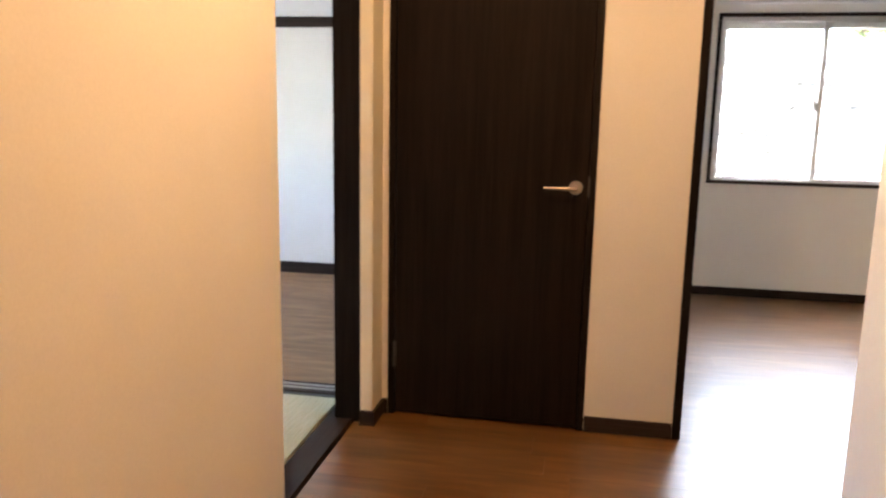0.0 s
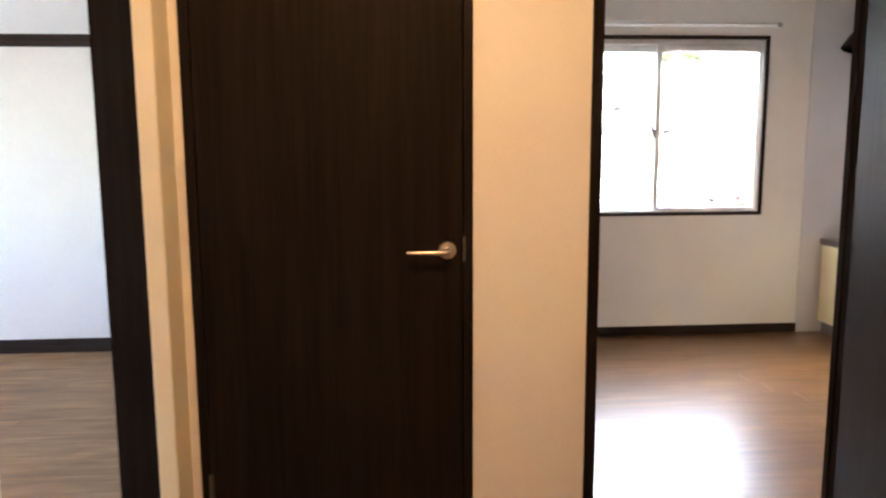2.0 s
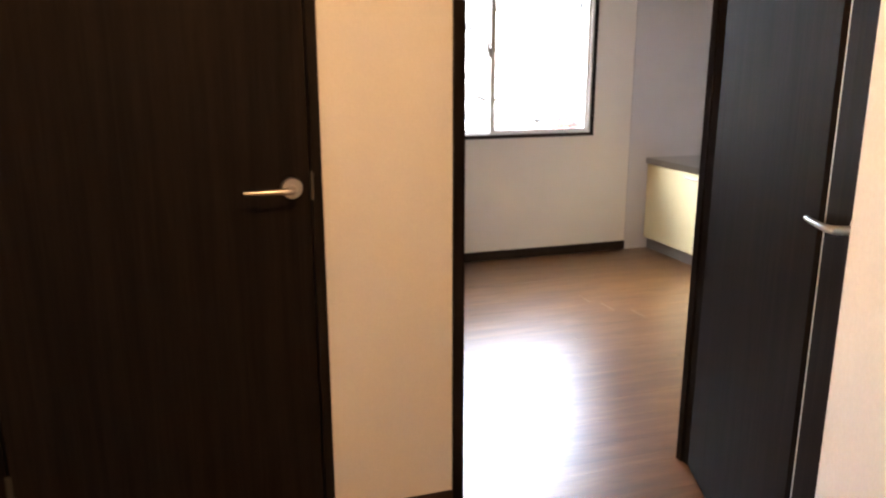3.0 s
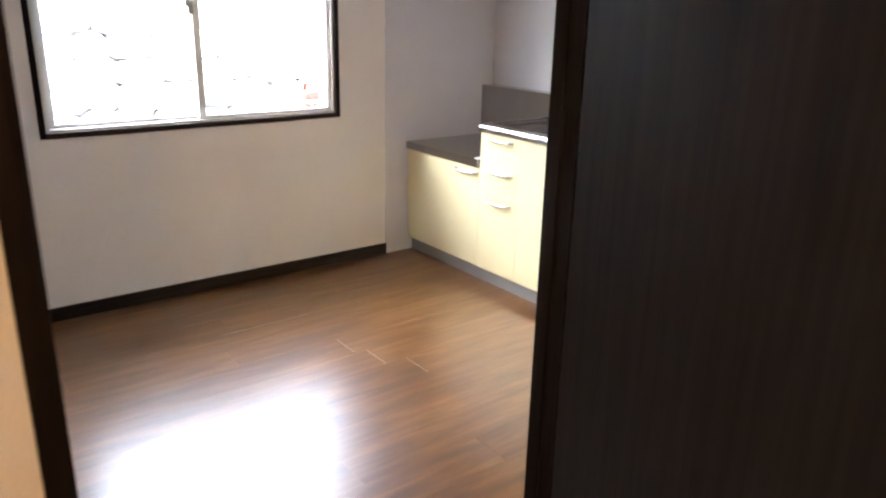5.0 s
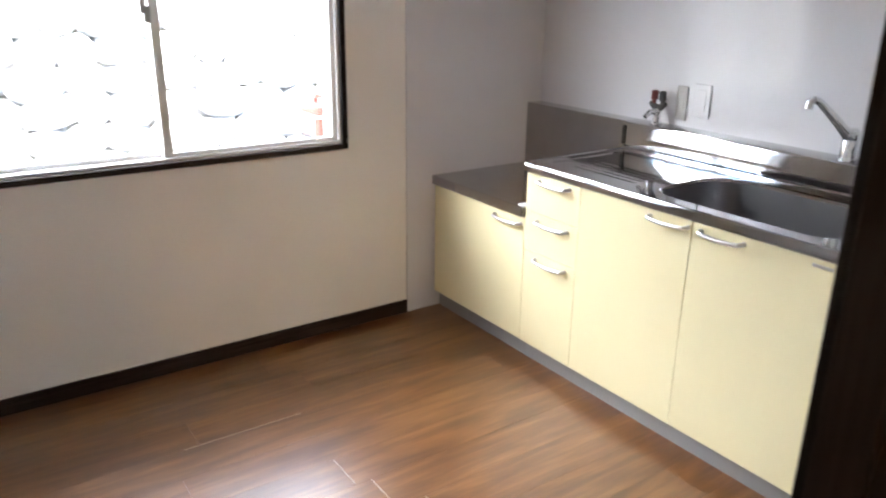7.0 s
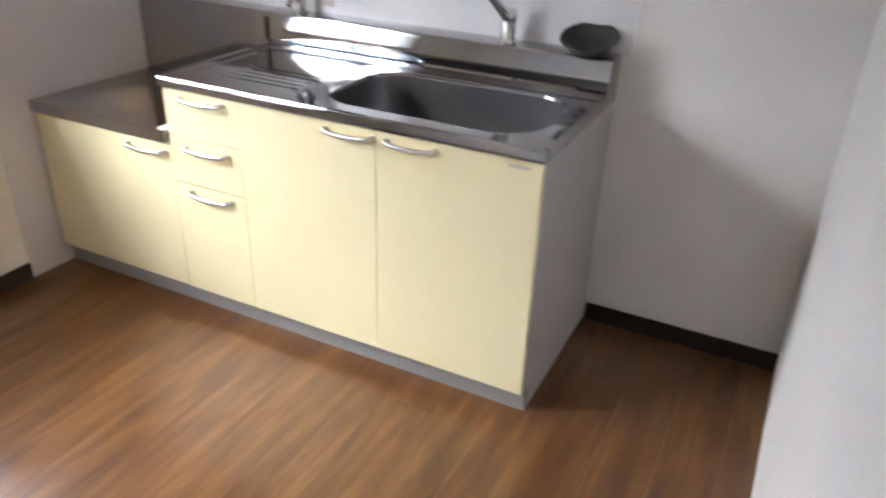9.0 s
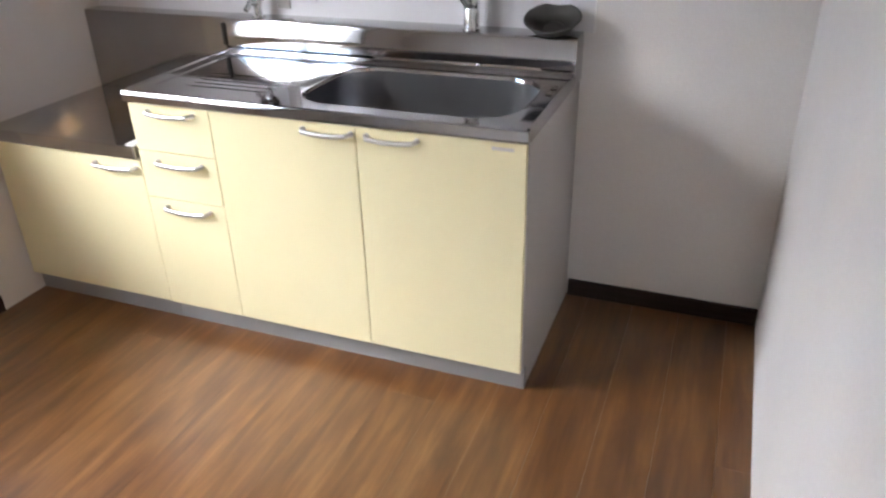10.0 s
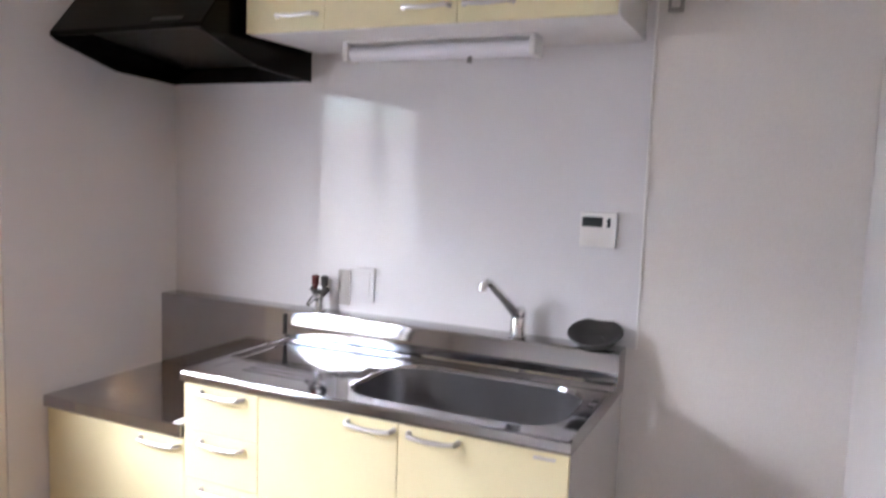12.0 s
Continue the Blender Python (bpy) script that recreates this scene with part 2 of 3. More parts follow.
def sweep(points, radius, seg=10, flat=1.0, up=(0, 0, 1)):
    """A rod along points; flat squeezes its section along up."""
    bm = bmesh.new()
    pts = [Vector(p) for p in points]
    rings = []
    for i, p in enumerate(pts):
        d = (pts[min(i + 1, len(pts) - 1)] - pts[max(i - 1, 0)]).normalized()
        s = d.cross(Vector(up))
        s = s.normalized() if s.length > 1e-4 else Vector((1, 0, 0))
        u = s.cross(d).normalized()
        r = radius[i] if isinstance(radius, (list, tuple)) else radius
        rings.append([bm.verts.new(p + r * (math.cos(a) * s + flat * math.sin(a) * u)) for a in [2 * math.pi * k / seg for k in range(seg)]])
    for a, b in zip(rings, rings[1:]):
        for k in range(seg):
            bm.faces.new((a[k], a[(k + 1) % seg], b[(k + 1) % seg], b[k]))
    bm.faces.new(rings[0][::-1])
    bm.faces.new(rings[-1])
    return bm


def prism(profile, a, b, axis="y"):
    """A profile (two coordinates a corner) drawn out along an axis from a to b."""
    bm = bmesh.new()

    def at(p, k):
        return {"y": (p[0], k, p[1]), "x": (k, p[0], p[1]), "z": (p[0], p[1], k)}[axis]
    lo = [bm.verts.new(at(p, a)) for p in profile]
    hi = [bm.verts.new(at(p, b)) for p in profile]
    n = len(profile)
    for k in range(n):
        bm.faces.new((lo[k], lo[(k + 1) % n], hi[(k + 1) % n], hi[k]))
    bm.faces.new(lo[::-1])
    bm.faces.new(hi)
    return bm


# ---- measures of the plan ----
Y_WIN = 1.824            # kitchen face of the window wall
X_BACK = 0.604           # kitchen face of the wall behind the sink
Y_NEAR, Y_HALL = -0.620, -0.728   # the two faces of the wall with the doors
X_KL = -2.45             # kitchen's far side wall
H = 2.40
DOOR_H = 2.0
WX0, WX1, WZ0, WZ1 = -1.763, -0.437, 0.802, 1.875   # window opening
KX0, KX1 = -2.203, -1.452          # kitchen doorway, clear
DX0, DX1 = -3.352, -2.567          # dark door with its frame
X_LEFT = -3.390                    # left wall of the hall
X_RIGHT, Y_RIGHT = -1.965, -1.710    # right wall of the hall and its corner
OY0, OY1 = -1.710, -0.850           # opening to the straw-mat room
T = 0.12

# ---- setting: walls ----
bm = bmesh.new()
block(-3.46, WX0, Y_WIN, Y_WIN + 0.16, 0, H, bm=bm)
block(WX1, X_BACK + T, Y_WIN, Y_WIN + 0.16, 0, H, bm=bm)
block(WX0, WX1, Y_WIN, Y_WIN + 0.16, 0, WZ0, bm=bm)
block(WX0, WX1, Y_WIN, Y_WIN + 0.16, WZ1, H, bm=bm)
structure("wall_north", bm, WALL_WARM, "off-white woven wallpaper on the kitchen window wall")
structure("wall_east", block(X_BACK, X_BACK + T, Y_HALL, Y_WIN, 0, H), WALL, "off-white papered wall behind the sink unit")
structure("wall_kitchen_west", block(X_KL - T, X_KL, Y_NEAR, Y_WIN, 0, H), WALL, "off-white papered side wall of the kitchen")

bm = bmesh.new()
block(KX1 + 0.045, -1.335, Y_HALL, -0.680, 0, H, bm=bm)
block(-1.335, X_BACK, Y_HALL, Y_NEAR, 0, H, bm=bm)
block(DX1, KX0 - 0.030, Y_HALL, Y_NEAR, 0, H, bm=bm)
block(KX0 - 0.030, KX1 + 0.045, Y_HALL, -0.680, DOOR_H + 0.03, H, bm=bm)
block(DX0, DX1, Y_HALL, Y_NEAR, DOOR_H + 0.03, H, bm=bm)
block(-3.378, DX0, Y_HALL, Y_NEAR, 0, H, bm=bm)
structure("wall_south", bm, WALL, "cream papered wall between hall and kitchen")
structure("wall_stub", block(-3.428, -3.378, -0.870, Y_NEAR, 0, H, 0.004), WALL_PIER, "narrow cream papered pier beside the dark post")

bm = bmesh.new()
block(-3.60, X_LEFT, -5.2, OY0, 0, H, 0.006, bm=bm)
block(-3.568, -3.44, OY0, OY1 + 0.14, 1.97, H, bm=bm)
structure("wall_hall_west", bm, WALL, "cream papered hall wall beside the straw-mat room")
structure("wall_hall_east", block(X_RIGHT, X_RIGHT + T, -5.2, Y_RIGHT, 0, H, 0.006), WALL, "cream papered hall wall ending in a corner")
structure("wall_recess_south", block(X_RIGHT + T, -1.25, Y_RIGHT - T, Y_RIGHT, 0, H), WALL, "cream papered wall of the recess")
structure("wall_recess_east", block(-1.33, -1.21, Y_RIGHT, Y_HALL, 0, H), WALL, "cream papered wall behind the open door")
structure("wall_hall_end", block(-3.6, X_RIGHT + T, -5.32, -5.2, 0, H), WALL, "cream papered wall closing the hall")

# rooms beyond the left opening
structure("wall_room_north", block(-7.2, -3.45, 1.75, 1.87, 0, H), WALL_WHITE, "white papered wall of the far room")
structure("wall_room_east", block(-3.575, -3.47, -0.720, 1.75, 0, H), WALL_WHITE, "white papered wall of the far room")
bm = bmesh.new()
block(-7.2, -7.08, -4.0, -1.3, 0, H, bm=bm)
block(-7.2, -7.08, 0.5, 1.75, 0, H, bm=bm)
block(-7.2, -7.08, -1.3, 0.5, 1.9, H, bm=bm)
block(-7.2, -7.08, -1.3, 0.5, 0, 0.9, bm=bm)
structure("wall_room_west", bm, WALL_WHITE, "white papered wall with a wide window opening")
structure("wall_room_south", block(-7.2, -3.6, -4.12, -4.0, 0, H), WALL_WHITE, "white papered wall closing the straw-mat room")
structure("ceiling", block(-7.3, 0.8, -5.4, 2.05, H, H + 0.15), CEIL, "white papered ceiling", "ceiling")

# ---- setting: floor bed ----
floor = structure("floor", block(-3.6, X_BACK + T, -5.3, 1.99, -0.30, -0.014), UNDER, "brown wood-grain floor boards with staggered joints", "floor")
floor_room = structure("floor_room", block(-7.2, -3.6, -4.1, 1.87, -0.30, -0.055), UNDER, "light brown wooden floor of the far room", "floor")

# ---- setting: baseboards and trim ----
BH = 0.06
structure("baseboard_window_wall", block(X_KL, -0.140, Y_WIN - 0.012, Y_WIN, 0, BH, 0.002), TRIM_X, "dark brown wooden baseboard under the window", "baseboard")
structure("baseboard_east", block(X_BACK - 0.012, X_BACK, Y_NEAR, -0.004, 0, BH, 0.002), TRIM_Y, "dark brown wooden baseboard beside the sink unit", "baseboard")
structure("baseboard_hall", block(DX1 + 0.002, KX0 - 0.033, Y_HALL - 0.012, Y_HALL, 0, BH, 0.002), TRIM_X, "dark brown wooden baseboard between two doors", "baseboard")
structure("baseboard_pier_front", block(-3.428, -3.367, -0.881, -0.870, 0, BH, 0.002), TRIM_X, "dark brown baseboard round the pier", "baseboard")
structure("baseboard_pier_side", block(-3.378, -3.367, -0.870, Y_HALL, 0, BH, 0.002), TRIM_Y, "dark brown baseboard round the pier", "baseboard")
structure("baseboard_pier_door", block(-3.367, DX0 - 0.002, Y_HALL - 0.012, Y_HALL, 0, BH, 0.002), TRIM_X, "dark brown baseboard beside the door", "baseboard")
structure("baseboard_far_room", block(-7.08, -3.575, 1.738, 1.75, 0, 0.085, 0.002), TRIM_X, "dark grey-brown baseboard of the far room", "baseboard")
structure("picture_rail", block(-7.08, -3.575, 1.728, 1.75, 1.805, 1.875, 0.003), TRIM_X, "dark brown wooden picture rail on the white wall", "trim")

# dark post, lintel and threshold of the opening to the straw-mat room
opening = tagged(thing("door_1", "dark wooden frame of the open straw-mat room", "door frame"), kind="structure")
part("post", block(-3.538, -3.430, OY1, OY1 + 0.13, 0, 1.97, 0.004), TRIM, opening)
part("lintel", block(-3.562, -3.462, OY0, OY1, 1.93, 1.97, 0.003), TRIM_Y, opening)
part("threshold", block(-3.568, -3.468, OY0, OY1, -0.02, 0.012, 0.004), TRIM_Y, opening)
structure("trim_room_threshold", block(-7.08, -3.575, -0.60, -0.48, -0.02, 0.006, 0.003), TRIM_X, "dark grooved threshold between mats and boards", "threshold")
groove = bmesh.new()
for gy in (-0.560, -0.522):
    block(-7.0, -3.576, gy - 0.009, gy + 0.009, 0.006, 0.0085, bm=groove)
structure("trim_room_threshold_rails", groove, GREY, "pale worn runners of the threshold", "threshold")


# ---- doors ----
def lever_handle(parent, at, reach, side, turn=0.0, bar=0.115):
    """Round rose and straight lever; reach is the way out of the door's face, side the way that the lever points."""
    out, along = Vector(reach), Vector(side)
    at = Vector(at)
    q = out.to_track_quat('Z', 'Y').to_matrix().to_4x4()
    rose = part("rose", cyl(0.026, 0.024, 0.008, 32, Matrix.Translation(at + out * 0.004) @ q), SATIN, parent, "round satin metal rose", True)
    neck = [at + out * 0.006, at + out * 0.030, at + out * 0.044 + along * 0.003, at + out * 0.050 + along * 0.014,
            at + out * 0.051 + along * 0.04, at + out * 0.050 + along * (bar * 0.7), at + out * 0.046 + along * bar]
    part("lever", sweep(neck, [0.009, 0.009, 0.0088, 0.0075, 0.0064, 0.0056, 0.0045], 12), SATIN, parent, "straight satin metal lever", True)
    return rose


closet = tagged(thing("door_2", "closed dark wood-grain door with a metal lever", "door"), kind="structure")
fw = 0.026
part("frame_jamb", block(DX0, DX0 + fw, Y_HALL - 0.008, Y_NEAR, 0, DOOR_H + 0.03, 0.002), TRIM, closet)
part("frame_jamb", block(DX1 - fw, DX1, Y_HALL - 0.008, Y_NEAR, 0, DOOR_H + 0.03, 0.002), TRIM, closet)
part("frame_head", block(DX0 + fw, DX1 - fw, Y_HALL - 0.008, Y_NEAR, DOOR_H, DOOR_H + 0.03, 0.002), TRIM_X, closet)
leaf = part("leaf", block(DX0 + fw + 0.003, DX1 - fw - 0.003, Y_HALL - 0.002, Y_HALL + 0.034, 0.008, DOOR_H - 0.004, 0.002), DOOR, closet, "dark brown vertical wood grain")
lever_handle(leaf, (-2.640, Y_HALL - 0.002, 0.946), (0, -1, 0), (-1, 0, 0))
part("latch_plate", block(DX1 - fw - 0.0035, DX1 - fw + 0.004, Y_HALL - 0.011, Y_HALL + 0.02, 0.915, 0.985, 0.001), HINGE, closet, "worn metal latch plate")
for sx in (DX0 + fw, DX1 - fw - 0.014):
    part("door_stop", block(sx, sx + 0.014, Y_HALL + 0.036, Y_NEAR, 0, DOOR_H, 0.001), TRIM, closet)
part("door_stop", block(DX0 + fw + 0.014, DX1 - fw - 0.014, Y_HALL + 0.036, Y_NEAR, DOOR_H - 0.02, DOOR_H, 0.001), TRIM_X, closet)
for hz in (0.205, 1.70):
    part("hinge", cyl(0.007, 0.007, 0.10, 12, Matrix.Translation((DX0 + fw + 0.002, Y_HALL - 0.010, hz + 0.05))), HINGE, closet, "small dark metal hinge", True)

kdoor = tagged(thing("door_3", "open dark door with a narrow glass slit and lever", "door"), kind="structure")
part("frame_jamb", block(KX0 - 0.031, KX0, Y_HALL - 0.010, Y_NEAR + 0.012, 0, DOOR_H + 0.03, 0.002), TRIM, kdoor)
part("frame_jamb", block(KX1, KX1 + 0.045, -0.742, -0.676, 0, DOOR_H + 0.03, 0.002), TRIM, kdoor)
part("door_stop", block(KX1 - 0.006, KX1 + 0.001, -0.712, -0.684, 0, DOOR_H, 0.002), TRIM, kdoor)
part("frame_head", block(KX0, KX1, -0.742, -0.676, DOOR_H, DOOR_H + 0.03, 0.002), TRIM_X, kdoor)
# the leaf stands open into the hall; built along its own x from the hinge
LEAF_W = 0.87
swing = Matrix.Translation((-1.462, -0.753, 0)) @ Matrix.Rotation(radians(-110.0), 4, 'Z')
SL0, SL1, SZ0, SZ1 = 0.664, 0.693, 0.12, 1.88
lb = bmesh.new()
block(0, SL0, 0.0, 0.034, 0.008, DOOR_H - 0.006, 0.0015, lb)
block(SL1, LEAF_W, 0.0, 0.034, 0.008, DOOR_H - 0.006, 0.0015, lb)
block(SL0 - 0.0005, SL1 + 0.0005, 0.001, 0.033, 0.009, SZ0, 0, lb)
block(SL0 - 0.0005, SL1 + 0.0005, 0.001, 0.033, SZ1, DOOR_H - 0.007, 0, lb)
kleaf = part("leaf", lb, DOOR, kdoor, "dark brown vertical wood grain")
kleaf.matrix_local = swing
gl = part("glass_slit", block(SL0, SL1, 0.012, 0.020, SZ0, SZ1), FROST, kleaf, "narrow upright slit of frosted glass")
lever_handle(kleaf, (0.825, 0.0, 0.948), (0, -1, 0), (-1, 0, 0))

# ---- kitchen window ----
win = tagged(thing("window_1", "two-pane sliding aluminium window in a dark wooden casing", "window"), kind="structure")
cw = 0.022
part("casing_side", block(WX0 - cw, WX0, Y_WIN - 0.010, Y_WIN + 0.012, WZ0 - cw, WZ1 + cw, 0.002), TRIM, win)
part("casing_side", block(WX1, WX1 + cw, Y_WIN - 0.010, Y_WIN + 0.012, WZ0 - cw, WZ1 + cw, 0.002), TRIM, win)
part("casing_head", block(WX0, WX1, Y_WIN - 0.010, Y_WIN + 0.012, WZ1, WZ1 + cw, 0.002), TRIM_X, win)
part("window_sill", block(WX0, WX1, Y_WIN - 0.014, Y_WIN + 0.012, WZ0 - cw, WZ0, 0.002), TRIM_X, win)
fr = bmesh.new()
block(WX0, WX0 + 0.018, Y_WIN + 0.012, Y_WIN + 0.10, WZ0, WZ1, 0, fr)
block(WX1 - 0.008, WX1, Y_WIN + 0.012, Y_WIN + 0.10, WZ0, WZ1, 0, fr)
block(WX0 + 0.018, WX1 - 0.008, Y_WIN + 0.012, Y_WIN + 0.10, WZ1 - 0.03, WZ1, 0, fr)
block(WX0 + 0.018, WX1 - 0.008, Y_WIN + 0.012, Y_WIN + 0.10, WZ0, WZ0 + 0.010, 0, fr)
part("window_frame", fr, ALU, win, "silver aluminium outer frame")
WM = -1.105


def sash(x0, x1, y, name, right=0.032):
    s = part(name, block(x0, x0 + 0.032, y, y + 0.024, WZ0 + 0.011, WZ1 - 0.03, 0.002), ALU, win, "silver aluminium sliding sash")
    part("stile", block(x1 - right, x1, y, y + 0.024, WZ0 + 0.011, WZ1 - 0.03, 0.002), ALU, s)
    part("rail", block(x0 + 0.032, x1 - right, y, y + 0.024, WZ0 + 0.011, WZ0 + 0.026, 0.002), ALU, s)
    part("rail", block(x0 + 0.032, x1 - right, y, y + 0.024, WZ1 - 0.075, WZ1 - 0.03, 0.002), ALU, s)
    g = part("pane", block(x0 + 0.030, x1 - right + 0.002, y + 0.010, y + 0.014, WZ0 + 0.022, WZ1 - 0.07), GLASS, s, "clear window glass")
    g.visible_shadow = False
    return s


sash(WX0 + 0.018, WM + 0.016, Y_WIN + 0.060, "sash")
inner = sash(WM - 0.016, WX1 - 0.008, Y_WIN + 0.026, "sash", 0.020)
part("screen_roll", block(WM + 0.03, WX1 - 0.055, Y_WIN + 0.004, Y_WIN + 0.025, WZ1 - 0.072, WZ1 - 0.036, 0.006), WHITE, win, "pale rolled screen under the head")
lk = block(WM - 0.036, WM - 0.014, Y_WIN + 0.008, Y_WIN + 0.026, 1.27, 1.325, 0.004)
block(WM - 0.048, WM - 0.030, Y_WIN + 0.002, Y_WIN + 0.018, 1.30, 1.355, 0.004, lk)
part("crescent_lock", lk, GREY, inner, "grey metal crescent lock")

rail = thing("curtain_rail", "white curtain rail above the kitchen window", "curtain rail")
part("track", sweep([(-1.82, 1.770, 1.955), (-1.0, 1.770, 1.955), (-0.40, 1.770, 1.955)], 0.011, 10), WHITE, rail, "", True)
for bx in (-1.77, -1.12, -0.46):
    part("bracket", block(bx - 0.008, bx + 0.008, 1.770, Y_WIN, 1.95, 1.975, 0.002), WHITE, rail)
part("end_cap", block(-0.405, -0.375, 1.755, 1.785, 1.942, 1.968, 0.004), GREY, rail, "grey end cap")

# ---- kitchen wall sheets ----
PY1 = Y_WIN - 0.008
structure("trim_panel_back", block(X_BACK - 0.006, X_BACK, -0.030, PY1, 0.90, 2.2), GLOSS, "glossy white wall sheet behind the sink", "wall panel")
structure("trim_panel_side", block(-0.139, X_BACK - 0.006, PY1, Y_WIN, 0.0, 2.2, 0.001), GLOSS_SIDE, "smooth pale grey wall sheet beside the range", "wall panel")
structure("trim_panel_edge", block(X_BACK - 0.0068, X_BACK, -0.036, -0.030, 0.90, 2.2), WHITE, "white edge strip of the wall sheet", "trim")


# ---- sink unit ----
def bow_handle(parent, y0, y1, z, x):
    """A flat bar handle with a slight droop, on two feet, on a front that faces -x."""
    pts = []
    for k in range(15):
        u = k / 14
        rise = min(1.0, math.sin(math.pi * u) * 4.5) ** 0.7
        pts.append((x - 0.003 - 0.020 * rise - 0.003 * math.sin(math.pi * u), y0 + (y1 - y0) * u, z + 0.003 - 0.005 * math.sin(math.pi * u)))
    hd = part("handle", sweep(pts, 0.0056, 12, 1.2), SATIN, parent, "silver arched bar handle", True)
    for fy in (y0 + 0.004, y1 - 0.004):
        part("foot", cyl(0.0075, 0.0068, 0.006, 14, Matrix.Translation((x - 0.003, fy, z + 0.003)) @ Matrix.Rotation(radians(-90), 4, 'Y')), SATIN, hd, "", True)


Y0, Y1, Y2 = 0.0, 1.2, 1.806
ZT = 0.795
sink = thing("sink_cabinet", "cream-yellow kitchen sink cabinet with drawers and doors", "kitchen cabinet")
TOE = 0.038              # how far the plinth stands back
side = [(0.016, 0.077), (0.016, ZT - 0.036), (X_BACK - 0.008, ZT - 0.036), (X_BACK - 0.008, 0.0), (TOE, 0.0), (TOE, 0.077)]
for ea, eb in ((Y0 + 0.001, Y0 + 0.018), (Y1 - 0.018, Y1 - 0.001)):
    part("end_panel", prism(side, ea, eb), CARCASS, sink, "grey-white laminate end panel")
part("body", block(0.022, 0.545, Y0 + 0.018, Y1 - 0.018, 0.07, 0.52), CARCASS, sink)
part("plinth", block(TOE - 0.003, TOE + 0.012, Y0 - 0.001, Y1, 0.0, 0.076, 0.001), PLINTH, sink, "grey plinth")
ZD = 0.077
ZF = ZT - 0.036
S1, S2 = 0.463, 0.920
g = 0.0011


def front(name, y0, y1, z0, z1, hy0, hy1, hz, parent):
    d = part(name, block(0.0, 0.0155, y0 + g, y1 - g, z0 + g, z1 - g, 0.0022), YELLOW, parent, "cream-yellow laminate front")
    bow_handle(d, hy0, hy1, hz, 0.0)
    return d


d2 = front("door", Y0 + 0.002, S1, ZD, ZF, 0.285, 0.433, 0.734, sink)
front("door", S1, S2, ZD, ZF, 0.471, 0.621, 0.734, sink)
front("drawer", S2, Y1, 0.614, ZF, 0.970, 1.132, 0.735, sink)
front("drawer", S2, Y1, 0.462, 0.614, 0.970, 1.132, 0.582, sink)
front("drawer", S2, Y1, ZD, 0.462, 0.969, 1.132, 0.433, sink)
part("maker_plate", block(-0.0015, 0.0, 0.035, 0.092, 0.736, 0.745, 0.0005), SATIN, d2, "small silver plate")

rng = thing("range_cabinet", "low cream-yellow cabinet for a gas range", "kitchen cabinet")
part("body", block(0.022, 0.545, Y1 + 0.002, Y2 - 0.002, 0.07, 0.578), CARCASS, rng)
part("plinth", block(TOE - 0.003, TOE + 0.012, Y1 + 0.0005, Y2 + 0.008, 0.0, 0.076, 0.001), PLINTH, rng, "grey plinth")
front("door", Y1, Y2, ZD + 0.002, 0.580, 1.217, 1.380, 0.550, rng)
rt = block(-0.012, 0.516, Y1 + 0.005, Y2 + 0.008, 0.582, 0.622, 0.005)
part("top", rt, STEEL, rng, "brushed stainless steel top")
part("back_upstand", block(0.516, X_BACK - 0.006, Y1 + 0.005, Y2 + 0.008, 0.60, 0.902, 0.004), STEEL, rng, "stainless steel splashback")


